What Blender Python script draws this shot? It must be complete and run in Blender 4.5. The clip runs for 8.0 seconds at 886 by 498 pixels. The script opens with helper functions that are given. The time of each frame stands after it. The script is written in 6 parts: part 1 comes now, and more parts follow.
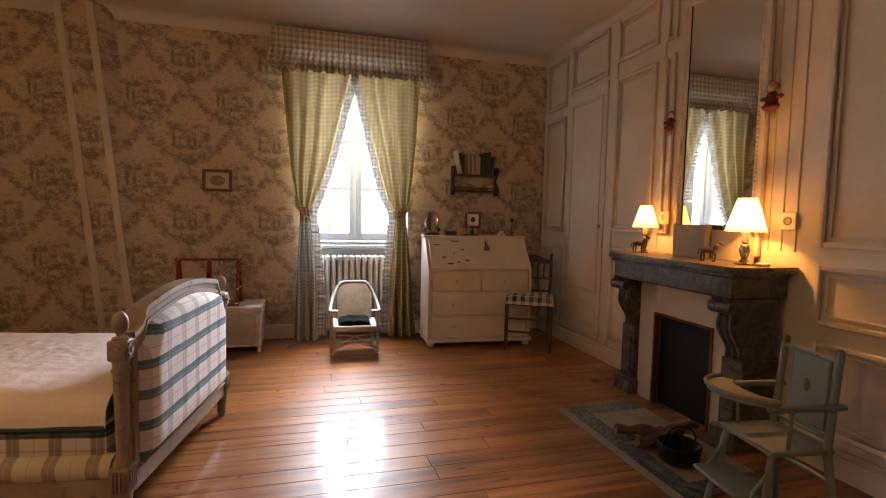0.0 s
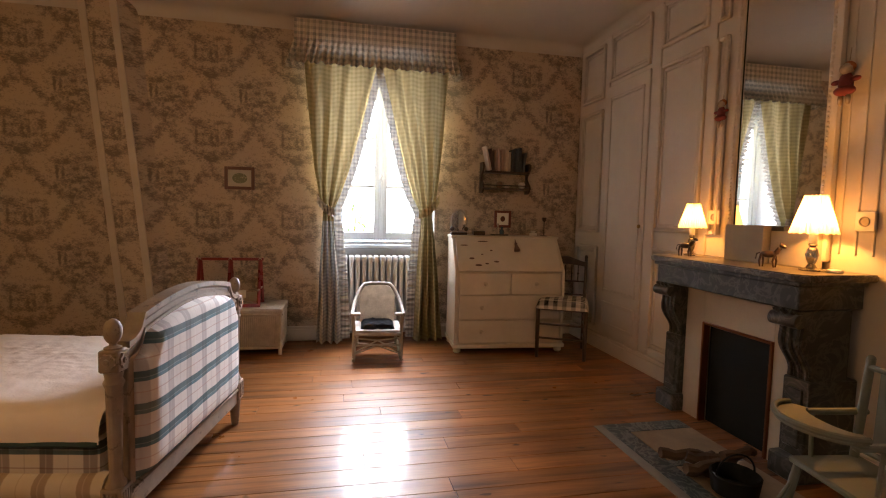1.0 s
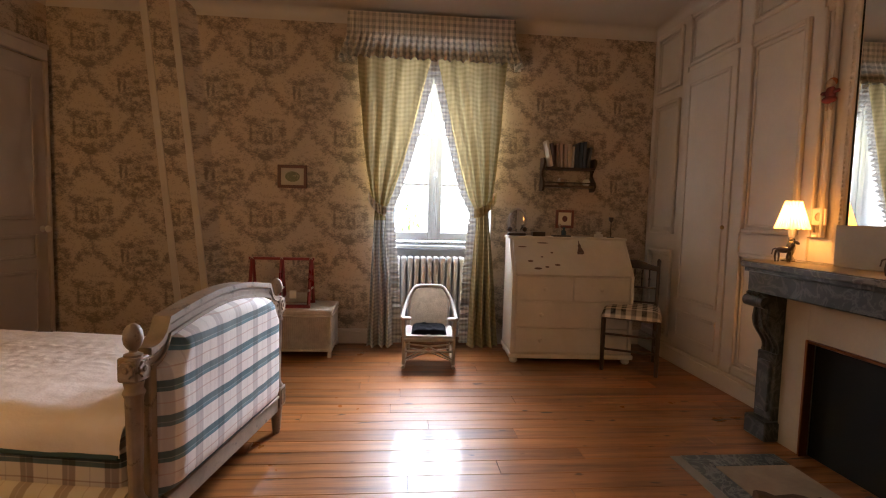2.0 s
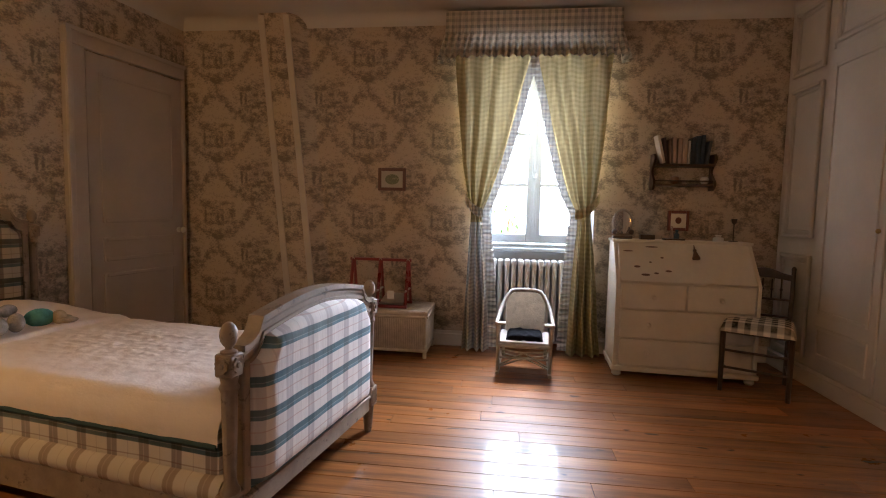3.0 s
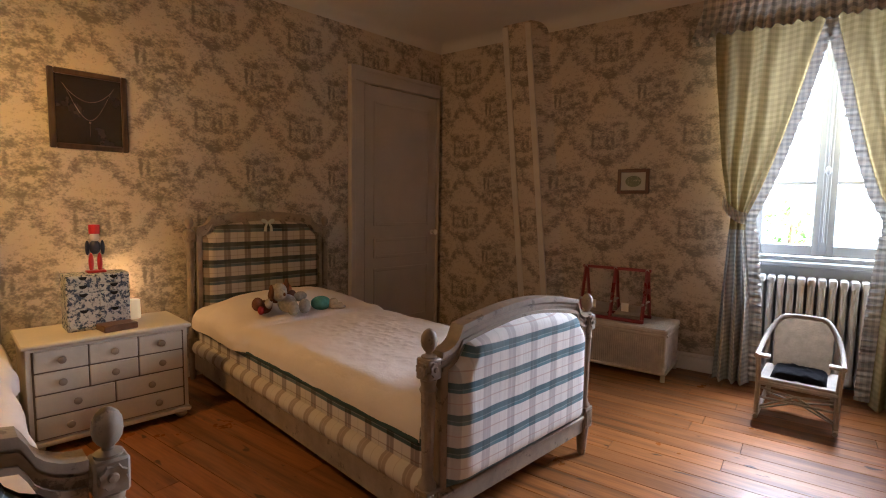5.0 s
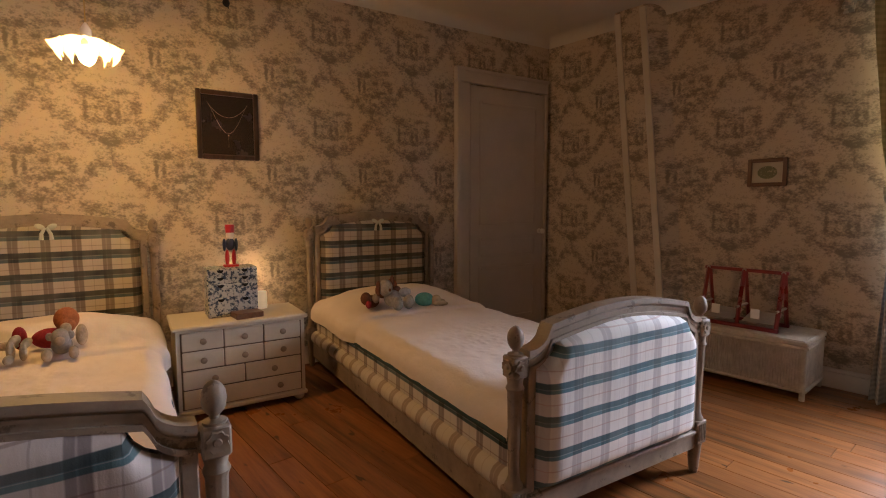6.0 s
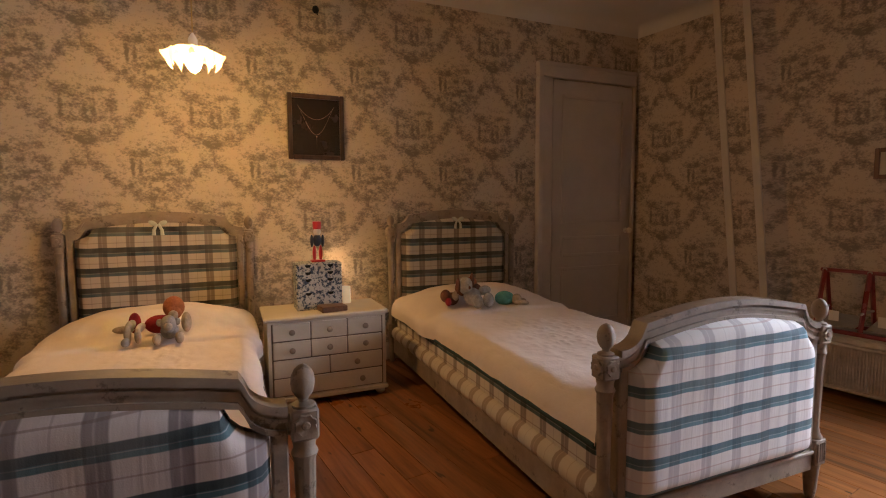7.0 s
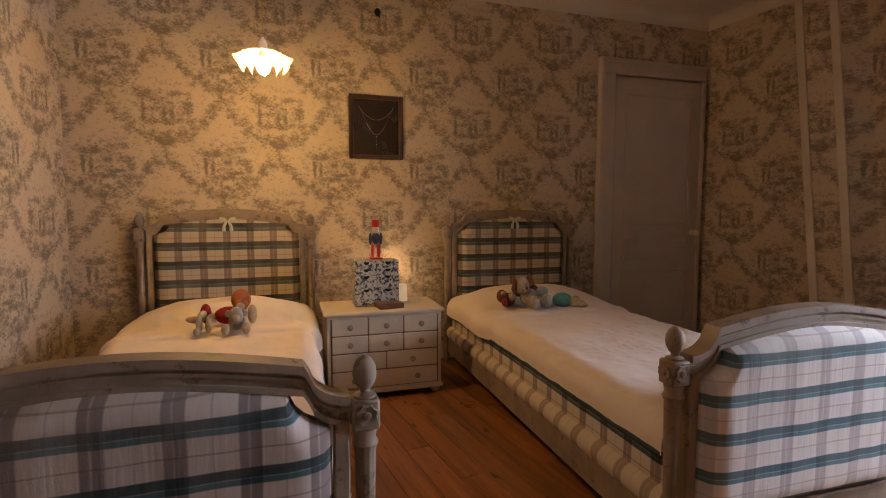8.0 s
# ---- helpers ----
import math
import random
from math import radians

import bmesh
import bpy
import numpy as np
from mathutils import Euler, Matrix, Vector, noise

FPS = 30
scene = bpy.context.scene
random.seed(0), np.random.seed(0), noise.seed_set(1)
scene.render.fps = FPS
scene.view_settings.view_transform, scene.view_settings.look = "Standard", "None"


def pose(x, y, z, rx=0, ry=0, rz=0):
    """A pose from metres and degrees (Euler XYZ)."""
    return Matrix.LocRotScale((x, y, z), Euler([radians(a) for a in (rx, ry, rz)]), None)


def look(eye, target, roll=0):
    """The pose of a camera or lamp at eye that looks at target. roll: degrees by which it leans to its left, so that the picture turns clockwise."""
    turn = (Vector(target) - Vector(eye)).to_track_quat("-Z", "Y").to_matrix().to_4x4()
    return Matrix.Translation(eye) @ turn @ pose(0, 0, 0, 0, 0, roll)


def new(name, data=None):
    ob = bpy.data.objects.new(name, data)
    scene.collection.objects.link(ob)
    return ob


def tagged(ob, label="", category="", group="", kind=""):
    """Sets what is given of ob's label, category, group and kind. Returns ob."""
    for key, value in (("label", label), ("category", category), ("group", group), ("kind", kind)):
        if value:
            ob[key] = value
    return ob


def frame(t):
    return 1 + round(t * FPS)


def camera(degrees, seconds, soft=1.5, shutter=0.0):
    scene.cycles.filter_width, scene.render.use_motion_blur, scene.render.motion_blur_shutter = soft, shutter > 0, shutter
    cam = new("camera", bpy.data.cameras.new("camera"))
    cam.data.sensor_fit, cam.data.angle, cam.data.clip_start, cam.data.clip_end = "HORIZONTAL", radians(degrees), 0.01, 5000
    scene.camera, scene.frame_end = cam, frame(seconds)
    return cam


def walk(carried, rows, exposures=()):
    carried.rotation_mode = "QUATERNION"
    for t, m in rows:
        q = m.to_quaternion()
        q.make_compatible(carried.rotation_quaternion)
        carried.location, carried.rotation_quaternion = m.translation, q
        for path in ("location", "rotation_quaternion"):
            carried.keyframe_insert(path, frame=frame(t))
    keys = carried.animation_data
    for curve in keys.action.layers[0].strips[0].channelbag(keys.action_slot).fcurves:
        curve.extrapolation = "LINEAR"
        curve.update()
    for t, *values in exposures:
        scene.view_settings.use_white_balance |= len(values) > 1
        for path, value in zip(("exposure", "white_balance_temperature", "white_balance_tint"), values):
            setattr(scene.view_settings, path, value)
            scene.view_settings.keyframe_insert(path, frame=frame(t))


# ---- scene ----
cam = camera(83.5, 8.0, soft=1.1)
PATH = [
    (0, (2.544, -4.523, 1.103), (3.074, -2.599, 0.971), 1.3),
    (0.5, (2.568, -4.431, 1.106), (3.055, -2.496, 0.969), 1.4),
    (1, (2.619, -4.332, 1.105), (3.030, -2.380, 0.965), 1.4),
    (1.5, (2.657, -4.199, 1.092), (2.971, -2.229, 0.954), 1.5),
    (3, (2.748, -4.028, 1.104), (2.507, -2.049, 0.953), 1.3),
    (3.5, (2.791, -3.999, 1.128), (2.284, -2.071, 0.965), 1.2),
    (4, (2.826, -3.992, 1.139), (2.077, -2.144, 0.976), 1.0),
    (4.5, (2.846, -3.941, 1.152), (1.885, -2.196, 0.984), 1.1),
    (6, (2.957, -3.828, 1.139), (1.444, -2.532, 0.963), 0.0),
    (6.5, (2.923, -3.811, 1.120), (1.305, -2.649, 0.947), -0.3),
    (7, (2.915, -3.824, 1.103), (1.219, -2.776, 0.939), -0.3),
    (7.5, (2.911, -3.837, 1.095), (1.158, -2.888, 0.933), -0.2),
    (8, (2.896, -3.837, 1.084), (1.097, -2.977, 0.929), 0.1),
]
walk(cam, [(t, look(eye, target, roll)) for t, eye, target, roll in PATH],
     [(0, -0.55, 6350, 20), (1.5, -0.55, 6250, 19), (3, -0.62, 5650, 16), (4.5, -0.62, 5600, 16), (6, -0.92, 5700, 18), (8, -0.92, 5780, 19)])
# ---- the room's frame: north wall on y=0, east wall on x=EX, west wall skewed by WTURN ----
EX, H, WTURN, SY = 4.805, 2.66, -8.55, -4.62
WM = pose(0, 0, 0, 0, 0, WTURN)          # local x into the room from the west wall, local y along it


# ---- light ----
world = bpy.data.worlds.new("sky")
scene.world = world
world.use_nodes = True
wn = world.node_tree
sky = wn.nodes.new("ShaderNodeTexSky")
sky.sky_type = "NISHITA"
sky.sun_disc = False
sky.sun_elevation = radians(40)
sky.sun_rotation = radians(200)
wn.nodes["Background"].inputs["Strength"].default_value = 0.12
wn.links.new(sky.outputs[0], wn.nodes["Background"].inputs["Color"])

sun_data = bpy.data.lights.new("sun", "SUN")
sun_data.energy, sun_data.angle, sun_data.color = 0.8, radians(15), (1.0, 0.96, 0.9)
sun = new("sun", sun_data)
sun.matrix_world = look((10, 3, 10), (0, 0, 0))

day_data = bpy.data.lights.new("window_daylight", "AREA")
day_data.shape, day_data.size, day_data.size_y = "RECTANGLE", 3.4, 3.8
day_data.energy, day_data.color = 8800, (0.93, 0.97, 1.0)
day = new("window_daylight", day_data)
day.matrix_world = look((4.2, 1.75, 2.35), (4.15, 0, 2.3))


def bulb_light(name, at, power, colour, r=0.02):
    d = bpy.data.lights.new(name, "POINT")
    d.energy, d.color, d.shadow_soft_size = power, colour, r
    o = new(name, d)
    o.location = at
    return o


# ---- materials ----
def nodes_of(name, rough=0.6, metal=0.0, spec=0.5):
    m = bpy.data.materials.new(name)
    m.use_nodes = True
    t = m.node_tree
    b = t.nodes["Principled BSDF"]
    b.inputs["Roughness"].default_value = rough
    b.inputs["Metallic"].default_value = metal
    b.inputs["Specular IOR Level"].default_value = spec
    return m, t, b


def nd(t, kind, **kw):
    n = t.nodes.new(kind)
    for k, v in kw.items():
        if k in n.inputs.keys():
            n.inputs[k].default_value = v
    return n


def math_node(t, op, a, b=None, c=None, clamp=False):
    n = t.nodes.new("ShaderNodeMath")
    n.operation, n.use_clamp = op, clamp
    for i, v in enumerate((a, b, c)):
        if v is None:
            continue
        if isinstance(v, (int, float)):
            n.inputs[i].default_value = v
        else:
            t.links.new(v, n.inputs[i])
    return n.outputs[0]


def mix_col(t, fac, a, b, blend="MIX"):
    n = t.nodes.new("ShaderNodeMix")
    n.data_type, n.blend_type = "RGBA", blend
    for i, v in ((0, fac), (6, a), (7, b)):
        if isinstance(v, (int, float)):
            n.inputs[i].default_value = v
        elif isinstance(v, tuple):
            n.inputs[i].default_value = (*v[:3], 1)
        else:
            t.links.new(v, n.inputs[i])
    return n.outputs[2]


def ramp(t, fac, stops, smooth=True):
    n = t.nodes.new("ShaderNodeValToRGB")
    n.color_ramp.interpolation = "LINEAR" if smooth else "CONSTANT"
    e = n.color_ramp.elements
    while len(e) < len(stops):
        e.new(0.5)
    for el, (p, c) in zip(e, stops):
        el.position = p
        el.color = (c, c, c, 1) if isinstance(c, (int, float)) else (*c, 1)
    t.links.new(fac, n.inputs[0])
    return n.outputs[0]


def noise_of(t, vec, scale, detail=4.0, rough=0.6):
    n = nd(t, "ShaderNodeTexNoise", Scale=scale, Detail=detail, Roughness=rough)
    t.links.new(vec, n.inputs["Vector"])
    return n.outputs["Fac"]


def coords(t, which="Object"):
    return t.nodes.new("ShaderNodeTexCoord").outputs[which]


def scaled(t, vec, s):
    n = t.nodes.new("ShaderNodeMapping")
    n.inputs["Scale"].default_value = s
    t.links.new(vec, n.inputs["Vector"])
    return n.outputs[0]


def bump(t, b, height, strength=0.3, dist=0.01):
    n = nd(t, "ShaderNodeBump", Strength=strength, Distance=dist)
    t.links.new(height, n.inputs["Height"])
    t.links.new(n.outputs[0], b.inputs["Normal"])


def plain(name, col, rough=0.6, metal=0.0, vary=0.15, scale=6.0, grain=60.0, relief=0.15, spec=0.5, dirt=None):
    """Paint, stone, cloth: a base colour with broad and fine variation and a fine relief."""
    m, t, b = nodes_of(name, rough, metal, spec)
    v = coords(t)
    big, fine = noise_of(t, v, scale), noise_of(t, v, grain, 3)
    dark = tuple(c * (1 - vary) for c in col)
    lite = tuple(min(1, c * (1 + vary * 0.6)) for c in col)
    c = mix_col(t, ramp(t, big, [(0.3, 0.0), (0.7, 1.0)]), dark, lite)
    c = mix_col(t, ramp(t, fine, [(0.35, 0.0), (0.75, 0.35)]), c, dark)
    if dirt:
        spots = noise_of(t, v, dirt[1], 6, 0.7)
        c = mix_col(t, ramp(t, spots, [(dirt[2], 0.0), (dirt[2] + 0.05, 1.0)]), c, dirt[0])
    t.links.new(c, b.inputs["Base Color"])
    r = t.nodes.new("ShaderNodeMapRange")
    r.inputs[3].default_value, r.inputs[4].default_value = max(0.03, rough - 0.1), min(1, rough + 0.1)
    t.links.new(big, r.inputs[0])
    t.links.new(r.outputs[0], b.inputs["Roughness"])
    bump(t, b, fine, relief, 0.004)
    return m


def glossy_wood(name, col, along="x", rough=0.35, per_object=False, knots=False):
    m, t, b = nodes_of(name, rough, 0, 0.15 if per_object else 0.5)
    v = coords(t)
    if per_object:
        info = t.nodes.new("ShaderNodeObjectInfo")
        off = t.nodes.new("ShaderNodeVectorMath")
        off.operation = "MULTIPLY_ADD"
        t.links.new(info.outputs["Random"], off.inputs[0])
        off.inputs[1].default_value = (37, 19, 11)
        t.links.new(v, off.inputs[2])
        v = off.outputs[0]
    s = {"x": (1.2, 18, 18), "y": (18, 1.2, 18), "z": (18, 18, 1.2)}[along]
    g = scaled(t, v, s)
    warp = noise_of(t, g, 1.0, 5, 0.65)
    fine = noise_of(t, scaled(t, v, tuple(k * 5 for k in s)), 1.0, 3)
    c = ramp(t, warp, [(0.30, tuple(k * 0.42 for k in col)), (0.5, col), (0.72, tuple(min(1, k * 1.35) for k in col))])
    c = mix_col(t, ramp(t, fine, [(0.4, 0.0), (0.8, 0.45)]), c, tuple(k * 0.45 for k in col))
    if per_object:
        c = mix_col(t, 1.0, c, ramp(t, info.outputs["Random"], [(0.0, (0.72, 0.70, 0.68)), (0.5, (1.0, 0.97, 0.93)), (1.0, (1.2, 1.14, 1.04))]), "MULTIPLY")
    if per_object:
        b.inputs["Coat Weight"].default_value, b.inputs["Coat Roughness"].default_value = 0.75, 0.11
    if knots:
        kn = noise_of(t, scaled(t, v, (9, 26, 26)), 1.0, 2, 0.4)
        c = mix_col(t, ramp(t, kn, [(0.70, 0.0), (0.76, 0.9)]), c, tuple(k * 0.18 for k in col))
    t.links.new(c, b.inputs["Base Color"])
    wear = noise_of(t, v, 3.0, 5)
    r = t.nodes.new("ShaderNodeMapRange")
    r.inputs[1].default_value, r.inputs[2].default_value = 0.3, 0.7
    r.inputs[3].default_value, r.inputs[4].default_value = rough - 0.07, rough + 0.10
    t.links.new(wear, r.inputs[0])
    t.links.new(r.outputs[0], b.inputs["Roughness"])
    bump(t, b, fine, 0.12, 0.002)
    return m


def wallpaper(name, across, start=0.0):
    """Cream paper with a two-scene toile print: leafy islands with trees and figures on a half-drop repeat."""
    m, t, b = nodes_of(name, 0.75, 0, 0.25)
    v = coords(t)
    sp = t.nodes.new("ShaderNodeSeparateXYZ")
    t.links.new(v, sp.inputs[0])
    u, w = sp.outputs["XYZ".index(across)], sp.outputs[2]
    PU, PW = 0.66, 0.66

    def spot(a, c, a0, c0, sa, sc, gain):
        """A soft patch of print about (a0, c0)."""
        x = math_node(t, "DIVIDE", math_node(t, "SUBTRACT", a, a0), 1.3 * sa)
        z = math_node(t, "DIVIDE", math_node(t, "SUBTRACT", c, c0), 1.3 * sc)
        r2 = math_node(t, "MULTIPLY_ADD", x, x, math_node(t, "MULTIPLY", z, z))
        return math_node(t, "MULTIPLY", math_node(t, "EXPONENT", math_node(t, "MULTIPLY", r2, -1.0)), gain)

    def cell(shift, seed, spots):
        a = math_node(t, "SUBTRACT", math_node(t, "FRACT", math_node(t, "DIVIDE", math_node(t, "ADD", u, 70 + shift * PU - start), PU)), 0.5)
        c = math_node(t, "SUBTRACT", math_node(t, "FRACT", math_node(t, "DIVIDE", math_node(t, "ADD", w, 60 + shift * PW), PW)), 0.5)
        a, c = math_node(t, "MULTIPLY", a, PU), math_node(t, "MULTIPLY", c, PW)
        cmb = t.nodes.new("ShaderNodeCombineXYZ")
        t.links.new(a, cmb.inputs[0])
        t.links.new(c, cmb.inputs[1])
        cmb.inputs[2].default_value = seed
        p = cmb.outputs[0]
        env = None
        for q in spots:
            k = spot(a, c, *q)
            env = k if env is None else math_node(t, "MAXIMUM", env, k)
        # a leafy swag hangs under the scene, and a faint wash fills it
        wob = math_node(t, "MULTIPLY", math_node(t, "SUBTRACT", noise_of(t, p, 11, 3), 0.5), 0.20)
        swag = math_node(t, "SUBTRACT", math_node(t, "ADD", c, wob), math_node(t, "MULTIPLY_ADD", math_node(t, "MULTIPLY", a, a), 2.3, -0.185))
        oval = math_node(t, "SQRT", math_node(t, "ADD", math_node(t, "POWER", math_node(t, "DIVIDE", a, 0.185), 2), math_node(t, "POWER", math_node(t, "DIVIDE", c, 0.145), 2)))
        for form, wide, gain in ((swag, 0.075, 0.76), (oval, 1.0, 0.66)):
            k = math_node(t, "DIVIDE", form, wide)
            k = math_node(t, "EXPONENT", math_node(t, "MULTIPLY", math_node(t, "MULTIPLY", k, k), -1.0))
            env = math_node(t, "MAXIMUM", env, math_node(t, "MULTIPLY", k, gain))
        clump = noise_of(t, scaled(t, p, (24, 33, 1)), 1.0, 3, 0.6)
        leaf = noise_of(t, scaled(t, p, (72, 92, 1)), 1.0, 3, 0.6)
        both = math_node(t, "ADD", math_node(t, "MULTIPLY", clump, 0.5), math_node(t, "MULTIPLY", leaf, 0.5))
        return ramp(t, math_node(t, "MULTIPLY_ADD", env, 0.265, both), [(0.585, 0.0), (0.665, 0.5), (0.79, 1.0)])

    scene_a = ((0.0, -0.085, 0.15, 0.020, 1.0), (-0.11, -0.02, 0.014, 0.075, 1.25), (-0.10, 0.075, 0.075, 0.028, 1.05), (-0.05, 0.045, 0.040, 0.018, 0.95), (0.0, -0.04, 0.016, 0.050, 1.15), (0.045, -0.045, 0.016, 0.040, 1.1), (0.13, 0.0, 0.028, 0.055, 1.0), (0.06, 0.085, 0.08, 0.024, 0.75), (0.0, -0.20, 0.075, 0.036, 1.2))
    scene_b = ((0.02, -0.090, 0.14, 0.018, 1.0), (0.06, -0.065, 0.060, 0.013, 1.2), (-0.105, -0.03, 0.011, 0.060, 1.3), (-0.065, -0.03, 0.012, 0.055, 1.2), (-0.06, 0.055, 0.085, 0.028, 1.05), (0.08, 0.085, 0.065, 0.026, 0.85), (0.14, -0.015, 0.033, 0.050, 0.9), (0.02, 0.0, 0.05, 0.03, 0.75), (0.0, -0.20, 0.085, 0.034, 1.1))
    ink = math_node(t, "MAXIMUM", cell(0.0, 3.1, scene_a), cell(0.5, 8.7, scene_b))
    age = noise_of(t, v, 1.3, 4)
    paper = mix_col(t, age, (0.475, 0.377, 0.272), (0.555, 0.446, 0.330))
    c = mix_col(t, math_node(t, "MULTIPLY", ink, 0.80), paper, (0.125, 0.104, 0.082))
    t.links.new(c, b.inputs["Base Color"])
    bump(t, b, noise_of(t, v, 180, 2), 0.06, 0.002)
    return m


def plaid(name, hax, vax, hp=0.111, vp=0.135, cream=(0.72, 0.68, 0.60), teal=(0.055, 0.155, 0.19), brown=(0.36, 0.29, 0.26), bands=True, wide=0.32, rise=0.0, deep=0.35):
    """Woven check: two-tone bands along hax repeating up vax, broad stripes along vax repeating over hax, and fine red-brown lines."""
    m, t, b = nodes_of(name, 0.85, 0, 0.2)
    v = coords(t)
    sp = t.nodes.new("ShaderNodeSeparateXYZ")
    t.links.new(v, sp.inputs[0])
    sag = math_node(t, "MULTIPLY", math_node(t, "SUBTRACT", noise_of(t, v, 4.0, 2), 0.5), 0.012)

    def wrap(ax, p, off):
        return math_node(t, "FRACT", math_node(t, "DIVIDE", math_node(t, "ADD", math_node(t, "ADD", sp.outputs["XYZ".index(ax)], sag), 50 * p + off), p))

    sv = wrap(hax, vp, 0.03)
    stripe = ramp(t, sv, [(0.0, 0.0), (0.025, 0.80), (0.13, 0.80), (0.15, 0.45), (0.18, 0.80), (0.31, 0.80), (0.34, 0.0)])
    line = ramp(t, sv, [(0.645, 0.0), (0.655, 0.30), (0.675, 0.30), (0.685, 0.0)])
    c = mix_col(t, stripe, cream, brown)
    c = mix_col(t, line, c, brown)
    if bands:
        fr = wrap(vax, hp, rise)
        band = ramp(t, fr, [(0.0, 0.0), (0.02, 0.94), (wide * 0.36, 0.94), (wide * 0.40, 0.55), (wide * 0.45, 0.94), (wide, 0.94), (wide + 0.02, 0.0)])
        upper = ramp(t, fr, [(wide * 0.45, 0.0), (wide * 0.50, 1.0)])
        tone = mix_col(t, upper, teal, tuple(k * deep for k in teal))
        tone = mix_col(t, stripe, tone, tuple(k * deep * 0.7 for k in teal))
        c = mix_col(t, band, c, tone)
        red = ramp(t, fr, [(0.655, 0.0), (0.665, 0.5), (0.69, 0.5), (0.70, 0.0)])
        c = mix_col(t, red, c, (brown[0] * 0.9, brown[1] * 0.55, brown[2] * 0.45))
    fade = noise_of(t, v, 5, 3)
    c = mix_col(t, ramp(t, fade, [(0.35, 0.0), (0.75, 0.14)]), c, (0.8, 0.74, 0.62))
    t.links.new(c, b.inputs["Base Color"])
    weave = noise_of(t, v, 320, 2)
    puck = noise_of(t, scaled(t, v, (9, 26, 3) if vax == "z" or vax == "Z" else (9, 9, 9)), 1.0, 3)
    bump(t, b, math_node(t, "ADD", math_node(t, "MULTIPLY", weave, 0.10), puck), 0.30, 0.010)
    return m


def gingham(name, p, ca, cb, sheer=0.0, axes="xz"):
    """Small check; sheer: how much light the cloth lets through."""
    m, t, b = nodes_of(name, 0.9, 0, 0.1)
    v = coords(t)
    sp = t.nodes.new("ShaderNodeSeparateXYZ")
    t.links.new(v, sp.inputs[0])
    f = [ramp(t, math_node(t, "FRACT", math_node(t, "DIVIDE", math_node(t, "ADD", sp.outputs["XYZ".index(a.upper())], 40 * p), p)), [(0.0, 0.0), (0.06, 1.0), (0.48, 1.0), (0.54, 0.0)]) for a in axes]
    k = math_node(t, "MULTIPLY", math_node(t, "ADD", f[0], f[1]), 0.5)
    c = mix_col(t, k, ca, cb)
    c = mix_col(t, ramp(t, noise_of(t, v, 9, 4), [(0.42, 0.0), (0.66, 0.5)]), c, tuple(x * 0.62 for x in ca))
    t.links.new(c, b.inputs["Base Color"])
    bump(t, b, noise_of(t, v, 260, 2), 0.15, 0.003)
    if sheer:
        tr = t.nodes.new("ShaderNodeBsdfTranslucent")
        t.links.new(c, tr.inputs["Color"])
        mx = t.nodes.new("ShaderNodeMixShader")
        mx.inputs[0].default_value = sheer
        t.links.new(b.outputs[0], mx.inputs[1])
        t.links.new(tr.outputs[0], mx.inputs[2])
        t.links.new(mx.outputs[0], t.nodes["Material Output"].inputs["Surface"])
    return m


def lit_shade(name, col, through_light, glow, strength):
    """A lampshade or glass that its bulb lights from within."""
    m, t, b = nodes_of(name, 0.8)
    b.inputs["Base Color"].default_value = (*col, 1)
    tr = t.nodes.new("ShaderNodeBsdfTranslucent")
    tr.inputs["Color"].default_value = (*col, 1)
    mx = t.nodes.new("ShaderNodeMixShader")
    mx.inputs[0].default_value = through_light
    t.links.new(b.outputs[0], mx.inputs[1])
    t.links.new(tr.outputs[0], mx.inputs[2])
    t.links.new(mx.outputs[0], t.nodes["Material Output"].inputs["Surface"])
    b.inputs["Emission Color"].default_value = (*glow, 1)
    b.inputs["Emission Strength"].default_value = strength
    return m


def glass_mat(name, tint=(1, 1, 1)):
    m, t, b = nodes_of(name, 0.02)
    b.inputs["Base Color"].default_value = (*tint, 1)
    b.inputs["Transmission Weight"].default_value = 1.0
    b.inputs["IOR"].default_value = 1.45
    return m


def marble(name, dark, vein, scale=3.0, amount=0.5):
    m, t, b = nodes_of(name, 0.28)
    v = coords(t)
    warp = nd(t, "ShaderNodeTexNoise", Scale=scale, Detail=6.0, Roughness=0.6, Distortion=1.8)
    t.links.new(v, warp.inputs["Vector"])
    veins = ramp(t, warp.outputs["Fac"], [(0.44, 0.0), (0.485, amount), (0.505, amount), (0.55, 0.0)])
    cloud = noise_of(t, v, scale * 2.2, 5)
    c = mix_col(t, cloud, tuple(k * 0.5 for k in dark), tuple(k * 1.5 for k in dark))
    c = mix_col(t, veins, c, vein)
    t.links.new(c, b.inputs["Base Color"])
    bump(t, b, cloud, 0.05, 0.003)
    return m


PAPER_N, PAPER_W = wallpaper("toile_paper_north", "X"), wallpaper("toile_paper_west", "Y", 0.24)
CEIL = plain("ceiling_plaster", (0.57, 0.52, 0.45), 0.9, vary=0.08, scale=1.2, grain=40)
PANEL = plain("panel_paint", (0.62, 0.56, 0.48), 0.45, vary=0.10, scale=2.5, grain=50, relief=0.08)
TRIM = plain("trim_paint", (0.70, 0.63, 0.53), 0.5, vary=0.12, scale=4)
BATTEN = plain("batten_paint", (0.58, 0.51, 0.42), 0.5, vary=0.14, scale=4)
CASING = plain("casing_paint", (0.48, 0.41, 0.35), 0.5, vary=0.12, scale=4)
DOORP = plain("door_paint", (0.46, 0.40, 0.35), 0.5, vary=0.10, scale=3)
